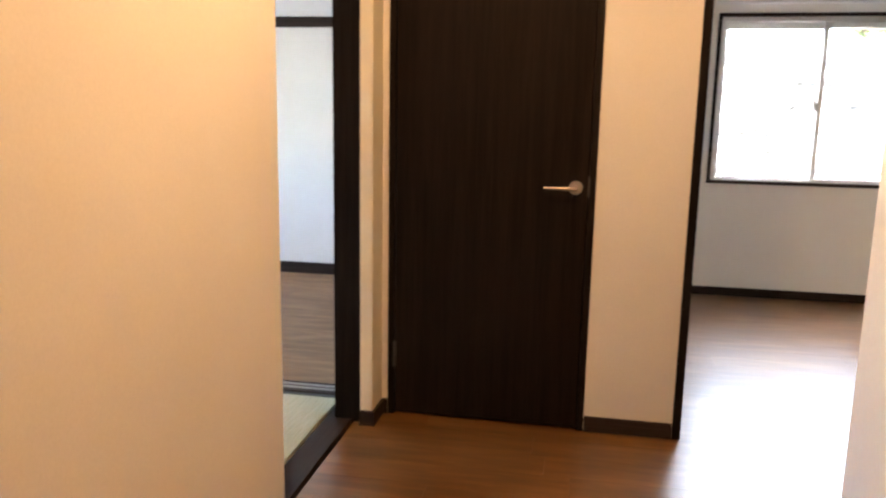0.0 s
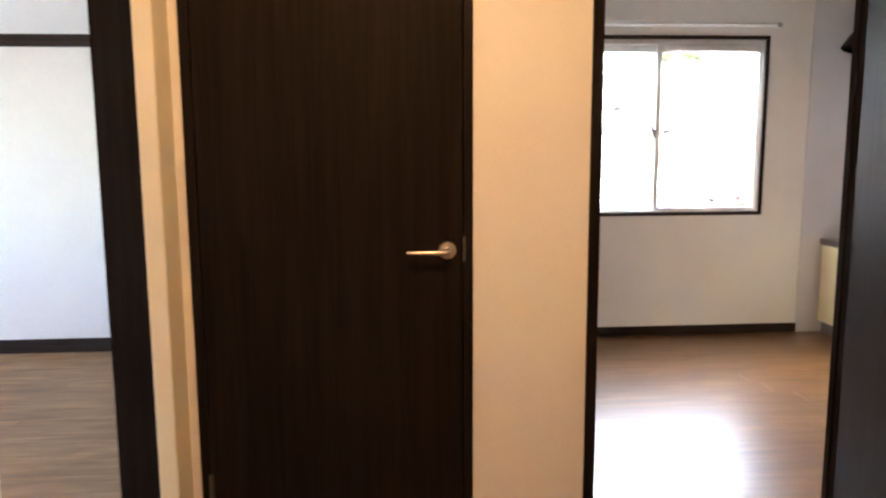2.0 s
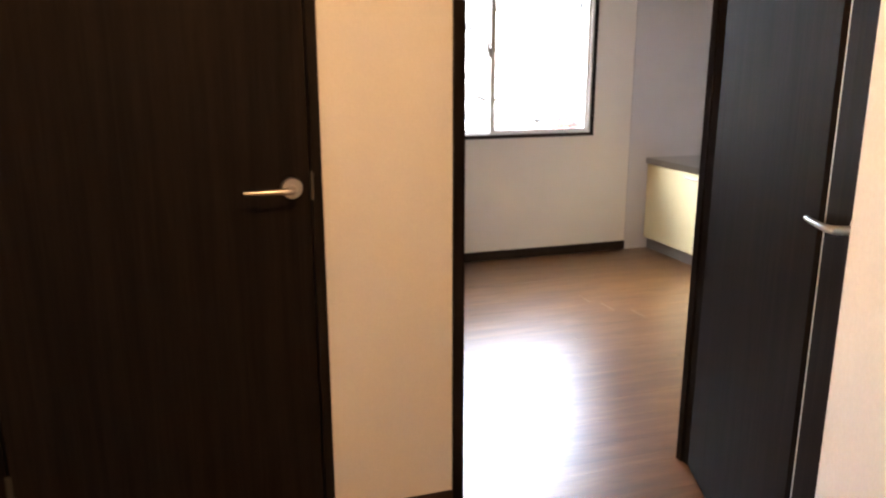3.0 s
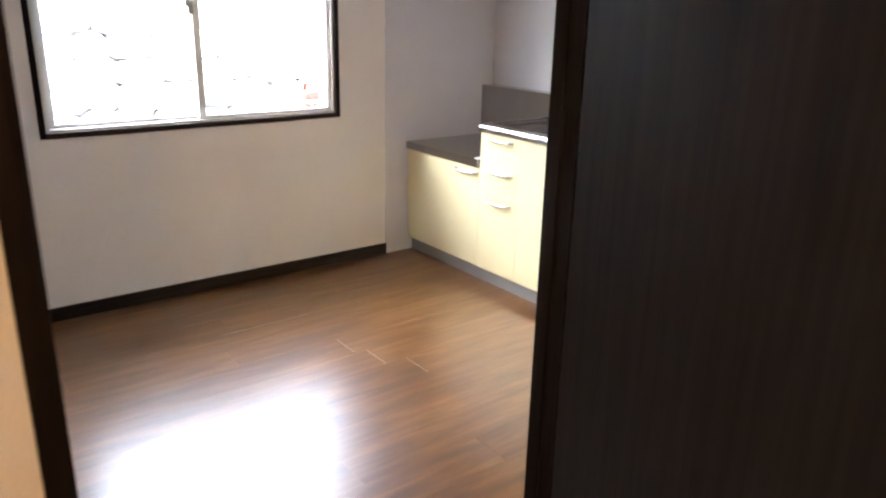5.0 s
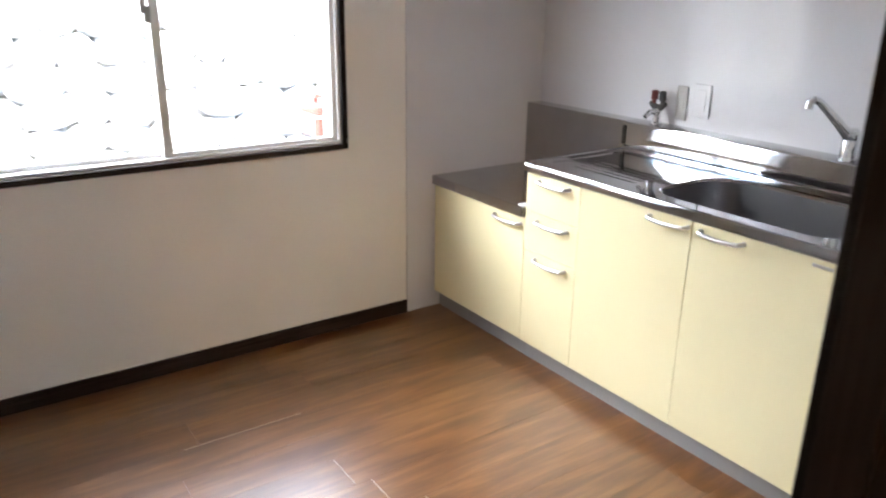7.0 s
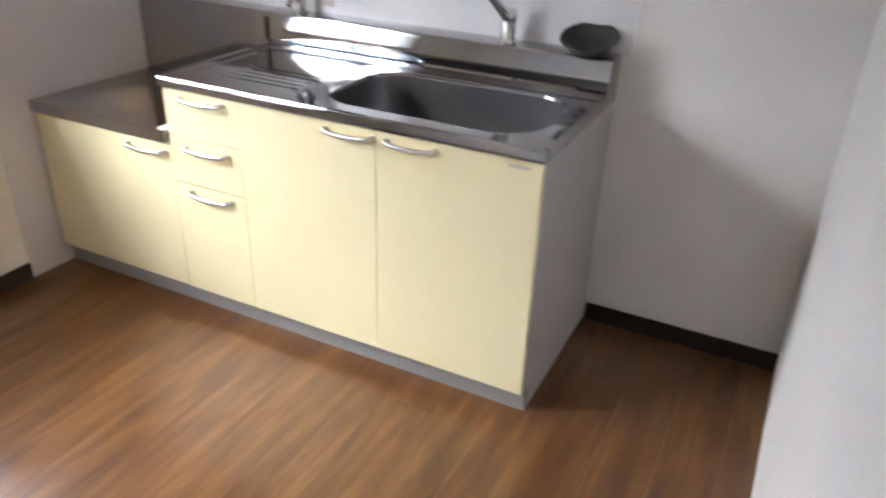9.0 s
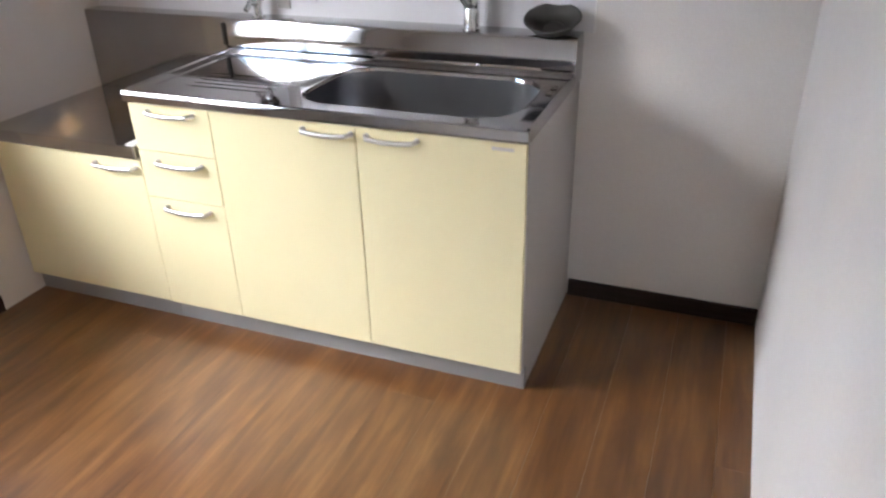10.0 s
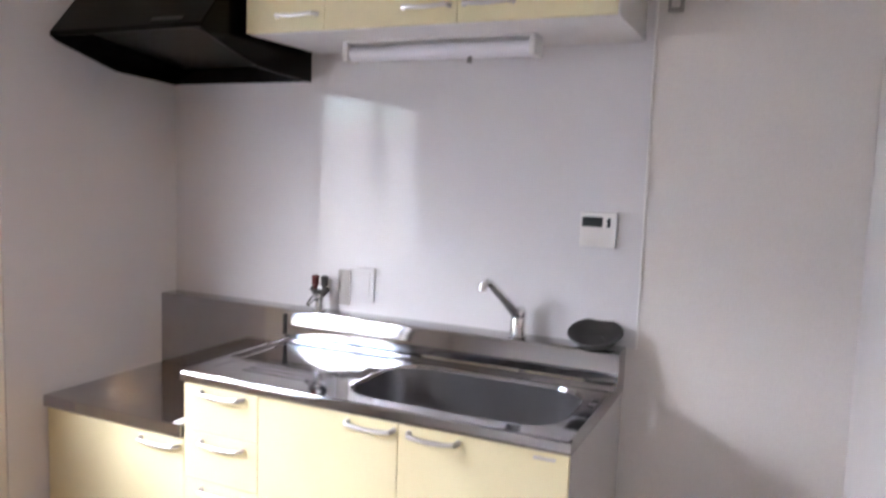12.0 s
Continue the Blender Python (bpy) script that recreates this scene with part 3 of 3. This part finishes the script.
def worktop():
    """Stainless worktop: rolled front edge, a rounded sink bowl and a ribbed draining board."""
    bm = bmesh.new()
    x0, x1, y0, y1 = -0.012, 0.500, Y0 - 0.003, Y1 + 0.004
    bx0, bx1, by0, by1, r = 0.050, 0.435, 0.058, 0.690, 0.120
    pts = []
    for cx, cy, a0 in ((bx1 - r, by1 - r, 0), (bx0 + r, by1 - r, 90), (bx0 + r, by0 + r, 180), (bx1 - r, by0 + r, 270)):
        for k in range(10):
            a = radians(a0 + 10 * k)
            pts.append((cx + r * math.cos(a), cy + r * math.sin(a)))
    n = len(pts)
    mx, my = (bx0 + bx1) / 2, (by0 + by1) / 2
    ex0, ex1, ey0, ey1 = x0 + 0.008, x1, y0 + 0.008, 0.70
    outer = []
    for (px, py) in pts:
        dx, dy = px - mx, py - my
        s = min(((ex1 - mx) if dx > 0 else (ex0 - mx)) / dx if abs(dx) > 1e-6 else 9e9, ((ey1 - my) if dy > 0 else (ey0 - my)) / dy if abs(dy) > 1e-6 else 9e9)
        outer.append((mx + dx * s, my + dy * s))

    def ring(ps, z):
        return [bm.verts.new((p[0], p[1], z)) for p in ps]

    def shrink(k):
        return [(mx + (p[0] - mx) * k, my + (p[1] - my) * k) for p in pts]
    rim = [(mx + (p[0] - mx) * 1.03, my + (p[1] - my) * 1.02) for p in pts]
    loops = [ring(rim, ZT), ring([(mx + (p[0] - mx) * 1.015, my + (p[1] - my) * 1.01) for p in pts], ZT + 0.0006),
             ring(shrink(1.0), ZT - 0.0015), ring(shrink(0.990), ZT - 0.010)]
    bowl = bmesh.new()
    deep = [[bowl.verts.new((p[0], p[1], ZT - dz)) for p in shrink(k)] for k, dz in ((0.987, 0.009), (0.972, 0.08), (0.955, 0.14), (0.935, 0.158), (0.90, 0.170), (0.80, 0.176), (0.5, 0.180), (0.12, 0.183))]
    for a, b in zip(deep, deep[1:]):
        for k in range(n):
            bowl.faces.new((a[k], a[(k + 1) % n], b[(k + 1) % n], b[k]))
    bowl.faces.new(deep[-1])
    for a, b in zip(loops, loops[1:]):
        for k in range(n):
            bm.faces.new((a[k], a[(k + 1) % n], b[(k + 1) % n], b[k]))
    # flat part round the bowl, with its corners
    board = bmesh.new()
    flat = [[board.verts.new((p[0], p[1], ZT)) for p in ps] for ps in (outer, rim)]
    for k in range(n):
        board.faces.new((flat[0][k], flat[0][(k + 1) % n], flat[1][(k + 1) % n], flat[1][k]))
    for cx, cy in ((ex0, ey0), (ex1, ey0), (ex1, ey1), (ex0, ey1)):
        near = sorted(range(n), key=lambda k: (outer[k][0] - cx) ** 2 + (outer[k][1] - cy) ** 2)[:2]
        c = board.verts.new((cx, cy, ZT))
        board.faces.new((flat[0][near[0]], flat[0][near[1]], c))
    # draining board: a shallow sunk panel with flat raised ribs
    xs = [(ex0, 0), (0.072, 0), (0.076, 1)]
    for k in range(5):
        c = 0.105 + 0.034 * k
        xs += [(c - 0.008, 1), (c - 0.005, 2), (c + 0.005, 2), (c + 0.008, 1)]
    xs += [(0.456, 1), (0.460, 0), (ex1, 0)]
    ys = [(0.70, 0), (0.742, 0), (0.746, 1), (0.775, 1), (0.779, 2), (1.060, 2), (1.064, 1), (1.150, 1), (1.154, 0), (y1 - 0.008, 0)]

    def depth(i, j):
        a, b = xs[i][1], ys[j][1]
        if a == 0 or b == 0:
            return 0.0
        return -0.0008 if a == 2 and b == 2 else -0.0024
    grid = [[board.verts.new((x[0], y[0], ZT + depth(i, j))) for j, y in enumerate(ys)] for i, x in enumerate(xs)]
    for i in range(len(xs) - 1):
        for j in range(len(ys) - 1):
            board.faces.new((grid[i][j], grid[i + 1][j], grid[i + 1][j + 1], grid[i][j + 1]))
    # rolled front and end edges
    def lip(prof, a, b, axis):
        q = prism(prof, a, b, axis)
        me = bpy.data.meshes.new("tmp")
        q.to_mesh(me)
        q.free()
        bm.from_mesh(me)
        bpy.data.meshes.remove(me)
    lip([(x0 + 0.008, ZT + 0.0002), (x0 + 0.003, ZT - 0.002), (x0, ZT - 0.008), (x0, ZT - 0.030), (x0 + 0.004, ZT - 0.034), (x0 + 0.022, ZT - 0.034), (x0 + 0.022, ZT - 0.004)], y0, y1, "y")
    lip([(y0 + 0.008, ZT + 0.0002), (y0 + 0.003, ZT - 0.002), (y0, ZT - 0.008), (y0, ZT - 0.034), (y0 + 0.020, ZT - 0.036), (y0 + 0.020, ZT - 0.004)], x0 + 0.023, x1, "x")
    lip([(y1 - 0.008, ZT + 0.0002), (y1 - 0.003, ZT + 0.003), (y1, ZT + 0.001), (y1, ZT - 0.034), (y1 - 0.014, ZT - 0.036), (y1 - 0.014, ZT - 0.004)], x0 + 0.023, x1, "x")
    return bm, bowl, board


top = thing("sink_worktop", "stainless steel worktop with bowl and draining board", "worktop")
sheet_bm, bowl_bm, board_bm = worktop()
part("top_sheet", sheet_bm, STEEL, top, "bright stainless steel sheet", True)
part("draining_board", board_bm, STEEL, top, "sunk ribbed steel draining board")
part("sink_bowl", bowl_bm, STEEL_SHADED, top, "satin stainless steel bowl, coloured darker for the dim room it mirrors", True)
bg = prism([(0.500, ZT - 0.03), (0.494, ZT + 0.004), (0.494, ZT + 0.010), (0.500, ZT + 0.016), (0.500, 0.890), (0.505, 0.900), (0.512, 0.903), (X_BACK - 0.006, 0.903), (X_BACK - 0.006, ZT - 0.03)], Y0 - 0.003, Y1, "y")
part("back_ledge", bg, STEEL, top, "raised stainless steel ledge", True)
part("waste_strainer", lathe([(0.0, 0.0), (0.055, 0.0), (0.058, 0.004), (0.05, 0.006), (0.0, 0.004)], 28), STEEL_SHADED, top, "steel waste cover", True).location = (0.245, 0.37, ZT - 0.184)
for sx in (0.29, 0.345):
    part("corner_clip", block(sx, sx + 0.03, 0.016, 0.034, ZT - 0.002, ZT + 0.0025, 0.001), RUBBER, top, "small dark clip on the rim")

part("end_seam", block(0.490, 0.499, Y1 - 0.003, Y1 + 0.002, ZT + 0.018, 0.888), RUBBER, top, "dark upright joint")
# thin white block lying on the range top, next to the drawers
part("corner_block", block(-0.002, 0.046, Y1 + 0.012, Y1 + 0.042, 0.622, 0.626, 0.001), WHITE, rng, "thin white block on the corner of the range top")

# ---- tap, gas cock, strainer bowl ----
FX, FY, FZ = 0.538, 0.328, 0.903
tap = thing("kitchen_tap", "chrome single-lever kitchen tap on the steel ledge", "tap")
part("base", lathe([(0.027, 0), (0.027, 0.006), (0.0235, 0.010), (0.0235, 0.062), (0.021, 0.068), (0.0, 0.070)]), CHROME, tap, "", True).location = (FX, FY, FZ)
sp = [(FX, FY, FZ + 0.050), (FX - 0.010, FY + 0.005, FZ + 0.078), (FX - 0.050, FY + 0.024, FZ + 0.120), (FX - 0.095, FY + 0.046, FZ + 0.164), (FX - 0.115, FY + 0.055, FZ + 0.182), (FX - 0.130, FY + 0.062, FZ + 0.187), (FX - 0.142, FY + 0.068, FZ + 0.180), (FX - 0.144, FY + 0.069, FZ + 0.160)]
part("spout", sweep(sp, [0.018, 0.0165, 0.0145, 0.0125, 0.0115, 0.0115, 0.0125, 0.013], 16), CHROME, tap, "slanting chrome spout", True)
part("lever", lathe([(0.0235, 0.0), (0.0245, 0.006), (0.0245, 0.020), (0.021, 0.027), (0.0, 0.029)]), CHROME, tap, "round chrome cap lever", True).matrix_local = Matrix.Translation((FX + 0.002, FY - 0.001, FZ + 0.068)) @ Matrix.Rotation(radians(-12), 4, 'Y')

cock = thing("gas_cock", "twin gas cock with dark red and black knobs", "gas valve")
GX, GY, GZ = 0.545, 1.083, 0.903
part("foot", lathe([(0.024, 0), (0.024, 0.008), (0.014, 0.012), (0.014, 0.045), (0.018, 0.05), (0.018, 0.062), (0.0, 0.066)]), CHROME, cock, "chrome foot", True).location = (GX, GY, GZ)
part("outlet", sweep([(GX, GY, GZ + 0.045), (GX - 0.03, GY + 0.01, GZ + 0.05), (GX - 0.055, GY + 0.012, GZ + 0.030)], [0.011, 0.010, 0.008], 12), CHROME, cock, "chrome hose outlet", True)
part("arm", sweep([(GX, GY - 0.036, GZ + 0.082), (GX, GY - 0.014, GZ + 0.066), (GX, GY + 0.014, GZ + 0.066), (GX, GY + 0.036, GZ + 0.082)], [0.009, 0.014, 0.014, 0.009], 12), RUBBER, cock, "dark cross arm", True)
part("knob", lathe([(0.007, 0), (0.009, 0.012), (0.014, 0.016), (0.013, 0.036), (0.015, 0.044), (0.009, 0.049), (0.0, 0.050)], 16), RED_KNOB, cock, "dark red knob", True).location = (GX, GY + 0.019, GZ + 0.080)
part("knob", lathe([(0.007, 0), (0.009, 0.012), (0.014, 0.016), (0.013, 0.036), (0.015, 0.044), (0.009, 0.049), (0.0, 0.050)], 16), RUBBER, cock, "black knob", True).location = (GX, GY - 0.019, GZ + 0.080)

dish = lathe([(0.0, 0.0), (0.040, 0.0), (0.062, 0.010), (0.076, 0.030), (0.084, 0.036), (0.083, 0.039), (0.074, 0.036), (0.058, 0.018), (0.042, 0.009), (0.030, 0.009), (0.028, 0.006), (0.0, 0.006)], 36)
dsh = solid("drain_basket_lid", dish, RUBBER, "dark grey round rubber drain lid leaning on the ledge", "drain lid", smooth=True)
dsh.matrix_world = Matrix.Translation((0.540, 0.078, 0.917)) @ Matrix.Rotation(radians(-19), 4, 'Y')

# ---- things on the kitchen wall ----
XW = X_BACK - 0.006
for py, pz, w, h, mat, lab in ((1.012, 0.990, 0.048, 0.128, CARCASS, "small grey cover plate on the wall sheet"), (0.922, 1.008, 0.072, 0.122, GLOSS, "white wall socket plate on the glossy sheet")):
    sk = thing("socket_plate", lab, "wall socket")
    pl = part("plate", block(XW - 0.007, XW, py - w / 2, py + w / 2, pz - h / 2, pz + h / 2, 0.003), mat, sk)
    part("insert", block(XW - 0.0085, XW - 0.006, py - w / 4, py + w / 4, pz - h / 3, pz + h / 3, 0.001), mat, pl)

rem = thing("water_heater_remote", "white water heater remote with a grey display", "control panel")
RY0, RY1, RZ0, RZ1 = 0.044, 0.156, 1.204, 1.310
part("case", block(XW - 0.020, XW, RY0, RY1, RZ0, RZ1, 0.004), WHITE, rem)
part("display", block(XW - 0.0215, XW - 0.0195, 0.086, 0.149, 1.266, 1.296, 0.0005), SCREEN, rem, "dark grey display")
part("button", block(XW - 0.0225, XW - 0.0195, 0.062, 0.072, 1.266, 1.294, 0.001), SCREEN, rem, "dark button")
for k in range(3):
    part("button", block(XW - 0.0225, XW - 0.0195, 0.060 + k * 0.030, 0.076 + k * 0.030, 1.216, 1.227, 0.001), WHITE, rem)

box_t = thing("wall_hook_box", "small grey metal catch on the wall", "wall fitting")
part("case", block(X_BACK - 0.022, X_BACK, -0.110, -0.066, 1.897, 1.955, 0.004), GREY, box_t)
part("slot", block(X_BACK - 0.0245, X_BACK - 0.021, -0.100, -0.076, 1.908, 1.945, 0.002), SATIN, box_t, "pale metal insert")

# ---- upper cabinet ----
up = thing("wall_cabinet", "cream-yellow wall cabinet with three doors", "kitchen cabinet")
UZ0, UZ1, UX, UY0, UY1 = 1.818, 2.30, 0.218, -0.006, 1.139
part("body", block(UX, X_BACK - 0.006, UY0, UY1, UZ0, UZ1, 0.002), WHITE, up, "white laminate body")
for a, b, h0, h1 in ((UY0, 0.426, 0.262, 0.408), (0.426, 0.852, 0.445, 0.592), (0.852, UY1, 0.873, 1.020)):
    d = part("door", block(UX - 0.018, UX - 0.001, a + g, b - g, UZ0 + 0.002, UZ1, 0.002), YELLOW, up, "cream-yellow laminate front")
    bow_handle(d, h0, h1, UZ0 + 0.045, UX - 0.018)

lt = thing("cabinet_light", "unlit white tube light under the wall cabinet", "light")
part("housing", block(0.382, 0.458, 0.272, 0.892, UZ0 - 0.006, UZ0, 0.002), WHITE, lt)
part("cover", sweep([(0.42, 0.283, UZ0 - 0.036), (0.42, 0.59, UZ0 - 0.036), (0.42, 0.885, UZ0 - 0.036)], 0.030, 20, 0.8), TUBE_COVER, lt, "translucent opal cover", True)
for ey in (0.272, 0.895):
    part("end_cap", block(0.382, 0.458, ey - 0.009, ey + 0.009, UZ0 - 0.062, UZ0, 0.005), WHITE, lt, "white plastic end cap")
part("switch", cyl(0.008, 0.006, 0.018, 14, Matrix.Translation((0.400, 0.47, UZ0 - 0.066))), GREY, lt, "grey pull switch", True)

# ---- range hood ----
hood = thing("range_hood", "black slanted range hood over the range", "range hood")
HY0, HY1 = 1.172, PY1 - 0.004
hx, hb = 0.040, X_BACK - 0.006
part("shell", prism([(hx, 1.815), (hx, 1.830), (0.29, 2.14), (0.29, 2.32), (hb, 2.32), (hb, 1.722), (hb - 0.012, 1.722), (hb - 0.03, 1.79), (hx + 0.03, 1.842), (hx + 0.016, 1.815)], HY0, HY1, "y"), BLACK, hood, "black painted steel shell")
for sy0, sy1 in ((HY0, HY0 + 0.004), (HY1 - 0.004, HY1)):
    part("side_skirt", prism([(hx, 1.818), (hx + 0.08, 1.925), (hb, 1.925), (hb, 1.720), (0.306, 1.734), (hx + 0.022, 1.802)], sy0 - 0.0015, sy1 + 0.0015, "y"), BLACK, hood)
part("filter", prism([(hx + 0.08, 1.842), (hx + 0.08, 1.832), (hb - 0.05, 1.776), (hb - 0.05, 1.786)], HY0 + 0.10, HY1 - 0.10, "y"), BLACK_IN, hood, "black grease filter")
part("switch_bar", prism([(0.0491, 1.8381), (0.0452, 1.8412), (0.0457, 1.8434), (0.0526, 1.8520), (0.0546, 1.8529), (0.0585, 1.8498)], 1.252, 1.374, "y"), RUBBER, hood, "grey switch strip")

# ---- hall lamp, out of the walker's sight ----
hl = thing("ceiling_lamp", "small round opal ceiling lamp in the hall", "ceiling lamp", (-2.72, -2.1, 2.3))
part("plate", cyl(0.13, 0.13, 0.02, 36, Matrix.Translation((0, 0, 0.088))), WHITE, hl, "", True)

# ---- straw mats ----
for k, (mx0, mx1, my0, my1) in enumerate(((-5.50, -3.592, -1.45, -0.605), (-5.50, -3.592, -2.36, -1.455), (-5.50, -3.61, -3.27, -2.365), (-7.05, -5.505, -3.27, -0.605))):
    mat = thing("straw_mat", "pale green woven straw floor mat with dark cloth edges", "tatami mat", (0, 0, -0.05), "straw mats of the room")
    part("straw", block(mx0, mx1, my0, my1, 0.0, 0.05, 0.003), TATAMI, mat)
    for ya, yb in ((my0, my0 + 0.028), (my1 - 0.028, my1)):
        part("border", block(mx0, mx1, ya, yb, 0.05, 0.0515), TATAMI_EDGE, mat, "dark cloth edge")

# ---- outside the window ----
ground = structure("ground", block(-90, 90, -90, 120, -0.5, -0.30), CONCRETE, "pale concrete yard outside the window", "ground")
tank = thing("fuel_can", "red plastic fuel can with a dark base outside the window", "fuel can", (0.101, 3.145, -0.30))
part("body", block(-0.08, 0.08, -0.12, 0.12, 0.86, 1.06, 0.025), RED, tank)
part("base", block(-0.09, 0.09, -0.13, 0.13, 0.0, 0.86, 0.02), CONCRETE, tank, "pale concrete stand")
part("foot", block(-0.084, 0.084, -0.124, 0.124, 0.862, 0.888, 0.006), RUBBER, tank, "dark foot of the can")
part("band", block(-0.083, 0.083, -0.123, 0.123, 0.990, 1.004, 0.003), WHITE, tank, "white band round the can")
for rx in (-0.045, -0.005, 0.035):
    part("stripe", block(rx, rx + 0.006, -0.1225, -0.119, 0.885, 0.985), WHITE, tank, "pale upright stripe")
for ry in (-0.075, -0.025, 0.025, 0.075):
    part("stripe", block(-0.0825, -0.079, ry, ry + 0.007, 0.885, 0.985), WHITE, tank, "pale upright stripe")
part("cap", lathe([(0.0, 0.0), (0.032, 0.0), (0.030, 0.012), (0.020, 0.024), (0.0, 0.028)], 20), RUBBER, tank, "dark round cap at the foot", True).location = (-0.058, -0.096, 0.86)
part("handle", sweep([(0, -0.07, 1.055), (0, -0.05, 1.10), (0, 0.05, 1.10), (0, 0.07, 1.055)], 0.014, 10), RED, tank, "", True)

Y_ST = 4.6
bank = structure("wall_garden", block(-9, 7, Y_ST + 0.14, Y_ST + 0.9, -0.4, 2.0), MORTAR, "rough grey field-stone retaining wall", "retaining wall")
rnd = random.Random(7)


def clump(bmh, c, s, count):
    for _ in range(count):
        d = Vector((rnd.gauss(0, 1), rnd.gauss(0, 1), rnd.gauss(0, 1)))
        p = Vector(c) + d.normalized() * (rnd.random() ** 0.4) * s
        r = rnd.uniform(0.035, 0.07)
        a = Vector((rnd.gauss(0, 1), rnd.gauss(0, 1), rnd.gauss(0, 0.6))).normalized()
        b = a.cross(Vector((rnd.gauss(0, 1), rnd.gauss(0, 1), rnd.gauss(0, 1)))).normalized()
        vs = [bmh.verts.new(p + a * r * u + b * r * 0.5 * w) for u, w in ((-1, 0), (0, -1), (1, 0), (0, 1))]
        bmh.faces.new(vs)


def shrub(x, y, h, s):
    t = thing("shrub", "loose green garden shrub above the stone wall", "shrub", (x, y, 2.0), "shrubs on the bank")
    part("trunk", sweep([(0, 0, -0.05), (0.03, 0.02, h * 0.3), (-0.02, 0, h * 0.7)], [0.05, 0.035, 0.015], 8), BARK, t, "", True)
    for k in range(4):
        a = k * 1.7 + x
        part("limb", sweep([(0, 0, h * 0.25), (math.cos(a) * s * 0.5, math.sin(a) * s * 0.4, h * 0.55), (math.cos(a) * s * 0.8, math.sin(a) * s * 0.7, h * 0.75)], [0.025, 0.016, 0.007], 6), BARK, t, "", True)
    cr = bmesh.new()
    for k in range(9):
        clump(cr, (rnd.uniform(-s, s), rnd.uniform(-s, s) * 0.7, h * rnd.uniform(0.35, 1.0)), s * rnd.uniform(0.25, 0.45), 70)
    part("crown", cr, LEAF, t, "loose green leaves")


for sx, sy, sh, ss in ((-1.9, 5.2, 0.9, 0.55), (-0.55, 5.1, 0.8, 0.5), (0.2, 5.3, 0.5, 0.35), (-3.4, 5.2, 1.1, 0.6), (1.7, 5.25, 0.6, 0.5)):
    shrub(sx, sy, sh, ss)

# ---- stones of the garden wall ----
stone_meshes = []
for k in range(6):
    b = bmesh.new()
    bmesh.ops.create_icosphere(b, subdivisions=2, radius=0.5)
    for v in b.verts:
        n = noise.noise(v.co * 2.1 + Vector((k * 9.1, 0, 0)))
        v.co *= 1 + 0.28 * n
        v.co.x = max(-0.43, min(0.43, v.co.x))
        v.co.z = max(-0.42, min(0.42, v.co.z))
        v.co.y *= 0.7
    stone_meshes.append(mesh_of("stone", b, STONE, True))
z = -0.38
while z < 1.95:
    hgt = rnd.uniform(0.18, 0.25)
    x = -4.6 + rnd.uniform(0, 0.3)
    while x < 2.6:
        w = rnd.uniform(0.18, 0.36)
        o = new("stone", rnd.choice(stone_meshes))
        o.parent = bank
        o.location = (x + w / 2, Y_ST + 0.12 + rnd.uniform(-0.03, 0.03), z + hgt / 2 + rnd.uniform(-0.02, 0.02))
        o.rotation_euler = (rnd.uniform(-0.1, 0.1), rnd.uniform(-0.25, 0.25), rnd.choice((0, math.pi)))
        o.scale = (w * 1.32, 0.34, hgt * 1.36)
        x += w
    z += hgt

# ---- floor boards ----
PITCH = 0.1515


def board_mesh(length, width, mat):
    return mesh_of("floor_board", block(-length / 2, length / 2, -width / 2, width / 2, -0.012, 0.0, 0.0004), mat)


cache = {}


def board(x0, x1, yc, parent, mat, width=PITCH):
    L = round(x1 - x0, 3)
    key = (L, width, mat.name)
    if key not in cache:
        cache[key] = board_mesh(L - 0.0004, width - 0.0004, mat)
    o = new("floor_board", cache[key])
    o.parent = parent
    o.location = ((x0 + x1) / 2, yc, 0)


def lay(x0, x1, y0, y1, parent, mat, anchor_y, starts, length):
    """Rows of boards along x, their ends stepped from row to row."""
    k = math.ceil((y0 - anchor_y) / PITCH - 1e-6)
    while anchor_y + (k + 1) * PITCH <= y1 + 0.15:
        ya = anchor_y + k * PITCH
        s = starts[k % len(starts)]
        e = s - length * math.ceil((s - x0) / length)
        while e < x1:
            a, b = max(e, x0), min(e + length, x1)
            if b - a > 0.02:
                board(a, b, ya + PITCH / 2, parent, mat)
            e += length
        k += 1


ROW0 = 0.678
STEPS = [-0.880, -0.930, -1.35, -0.10, -1.25, -0.788]
lay(-3.46, X_BACK, -0.74, 1.80, floor, PLANK, ROW0, STEPS, 1.82)
lay(-3.46, -1.25, -5.2, -0.83, floor, PLANK, ROW0, STEPS, 1.82)
lay(-6.0, -3.575, -0.48, 1.75, floor_room, PLANK_LIGHT, -0.48, [-4.1, -5.0, -4.5, -3.8], 1.82)
fill = bmesh.new()
for jx, jy, jw in ((-0.880, ROW0, 0.0010), (-0.788, ROW0 - PITCH, 0.0010), (-0.930, ROW0 + PITCH, 0.0005)):
    block(jx - jw, jx + jw, jy + 0.006, jy + PITCH - 0.004, -0.001, 0.0006, bm=fill)
block(-1.30, -0.90, ROW0 + 4 * PITCH - 0.0006, ROW0 + 4 * PITCH + 0.0006, -0.001, 0.0005, bm=fill)
tagged(part("joint_filler", fill, JOINT, floor, "pale filler in the board joints"), kind="stuff")
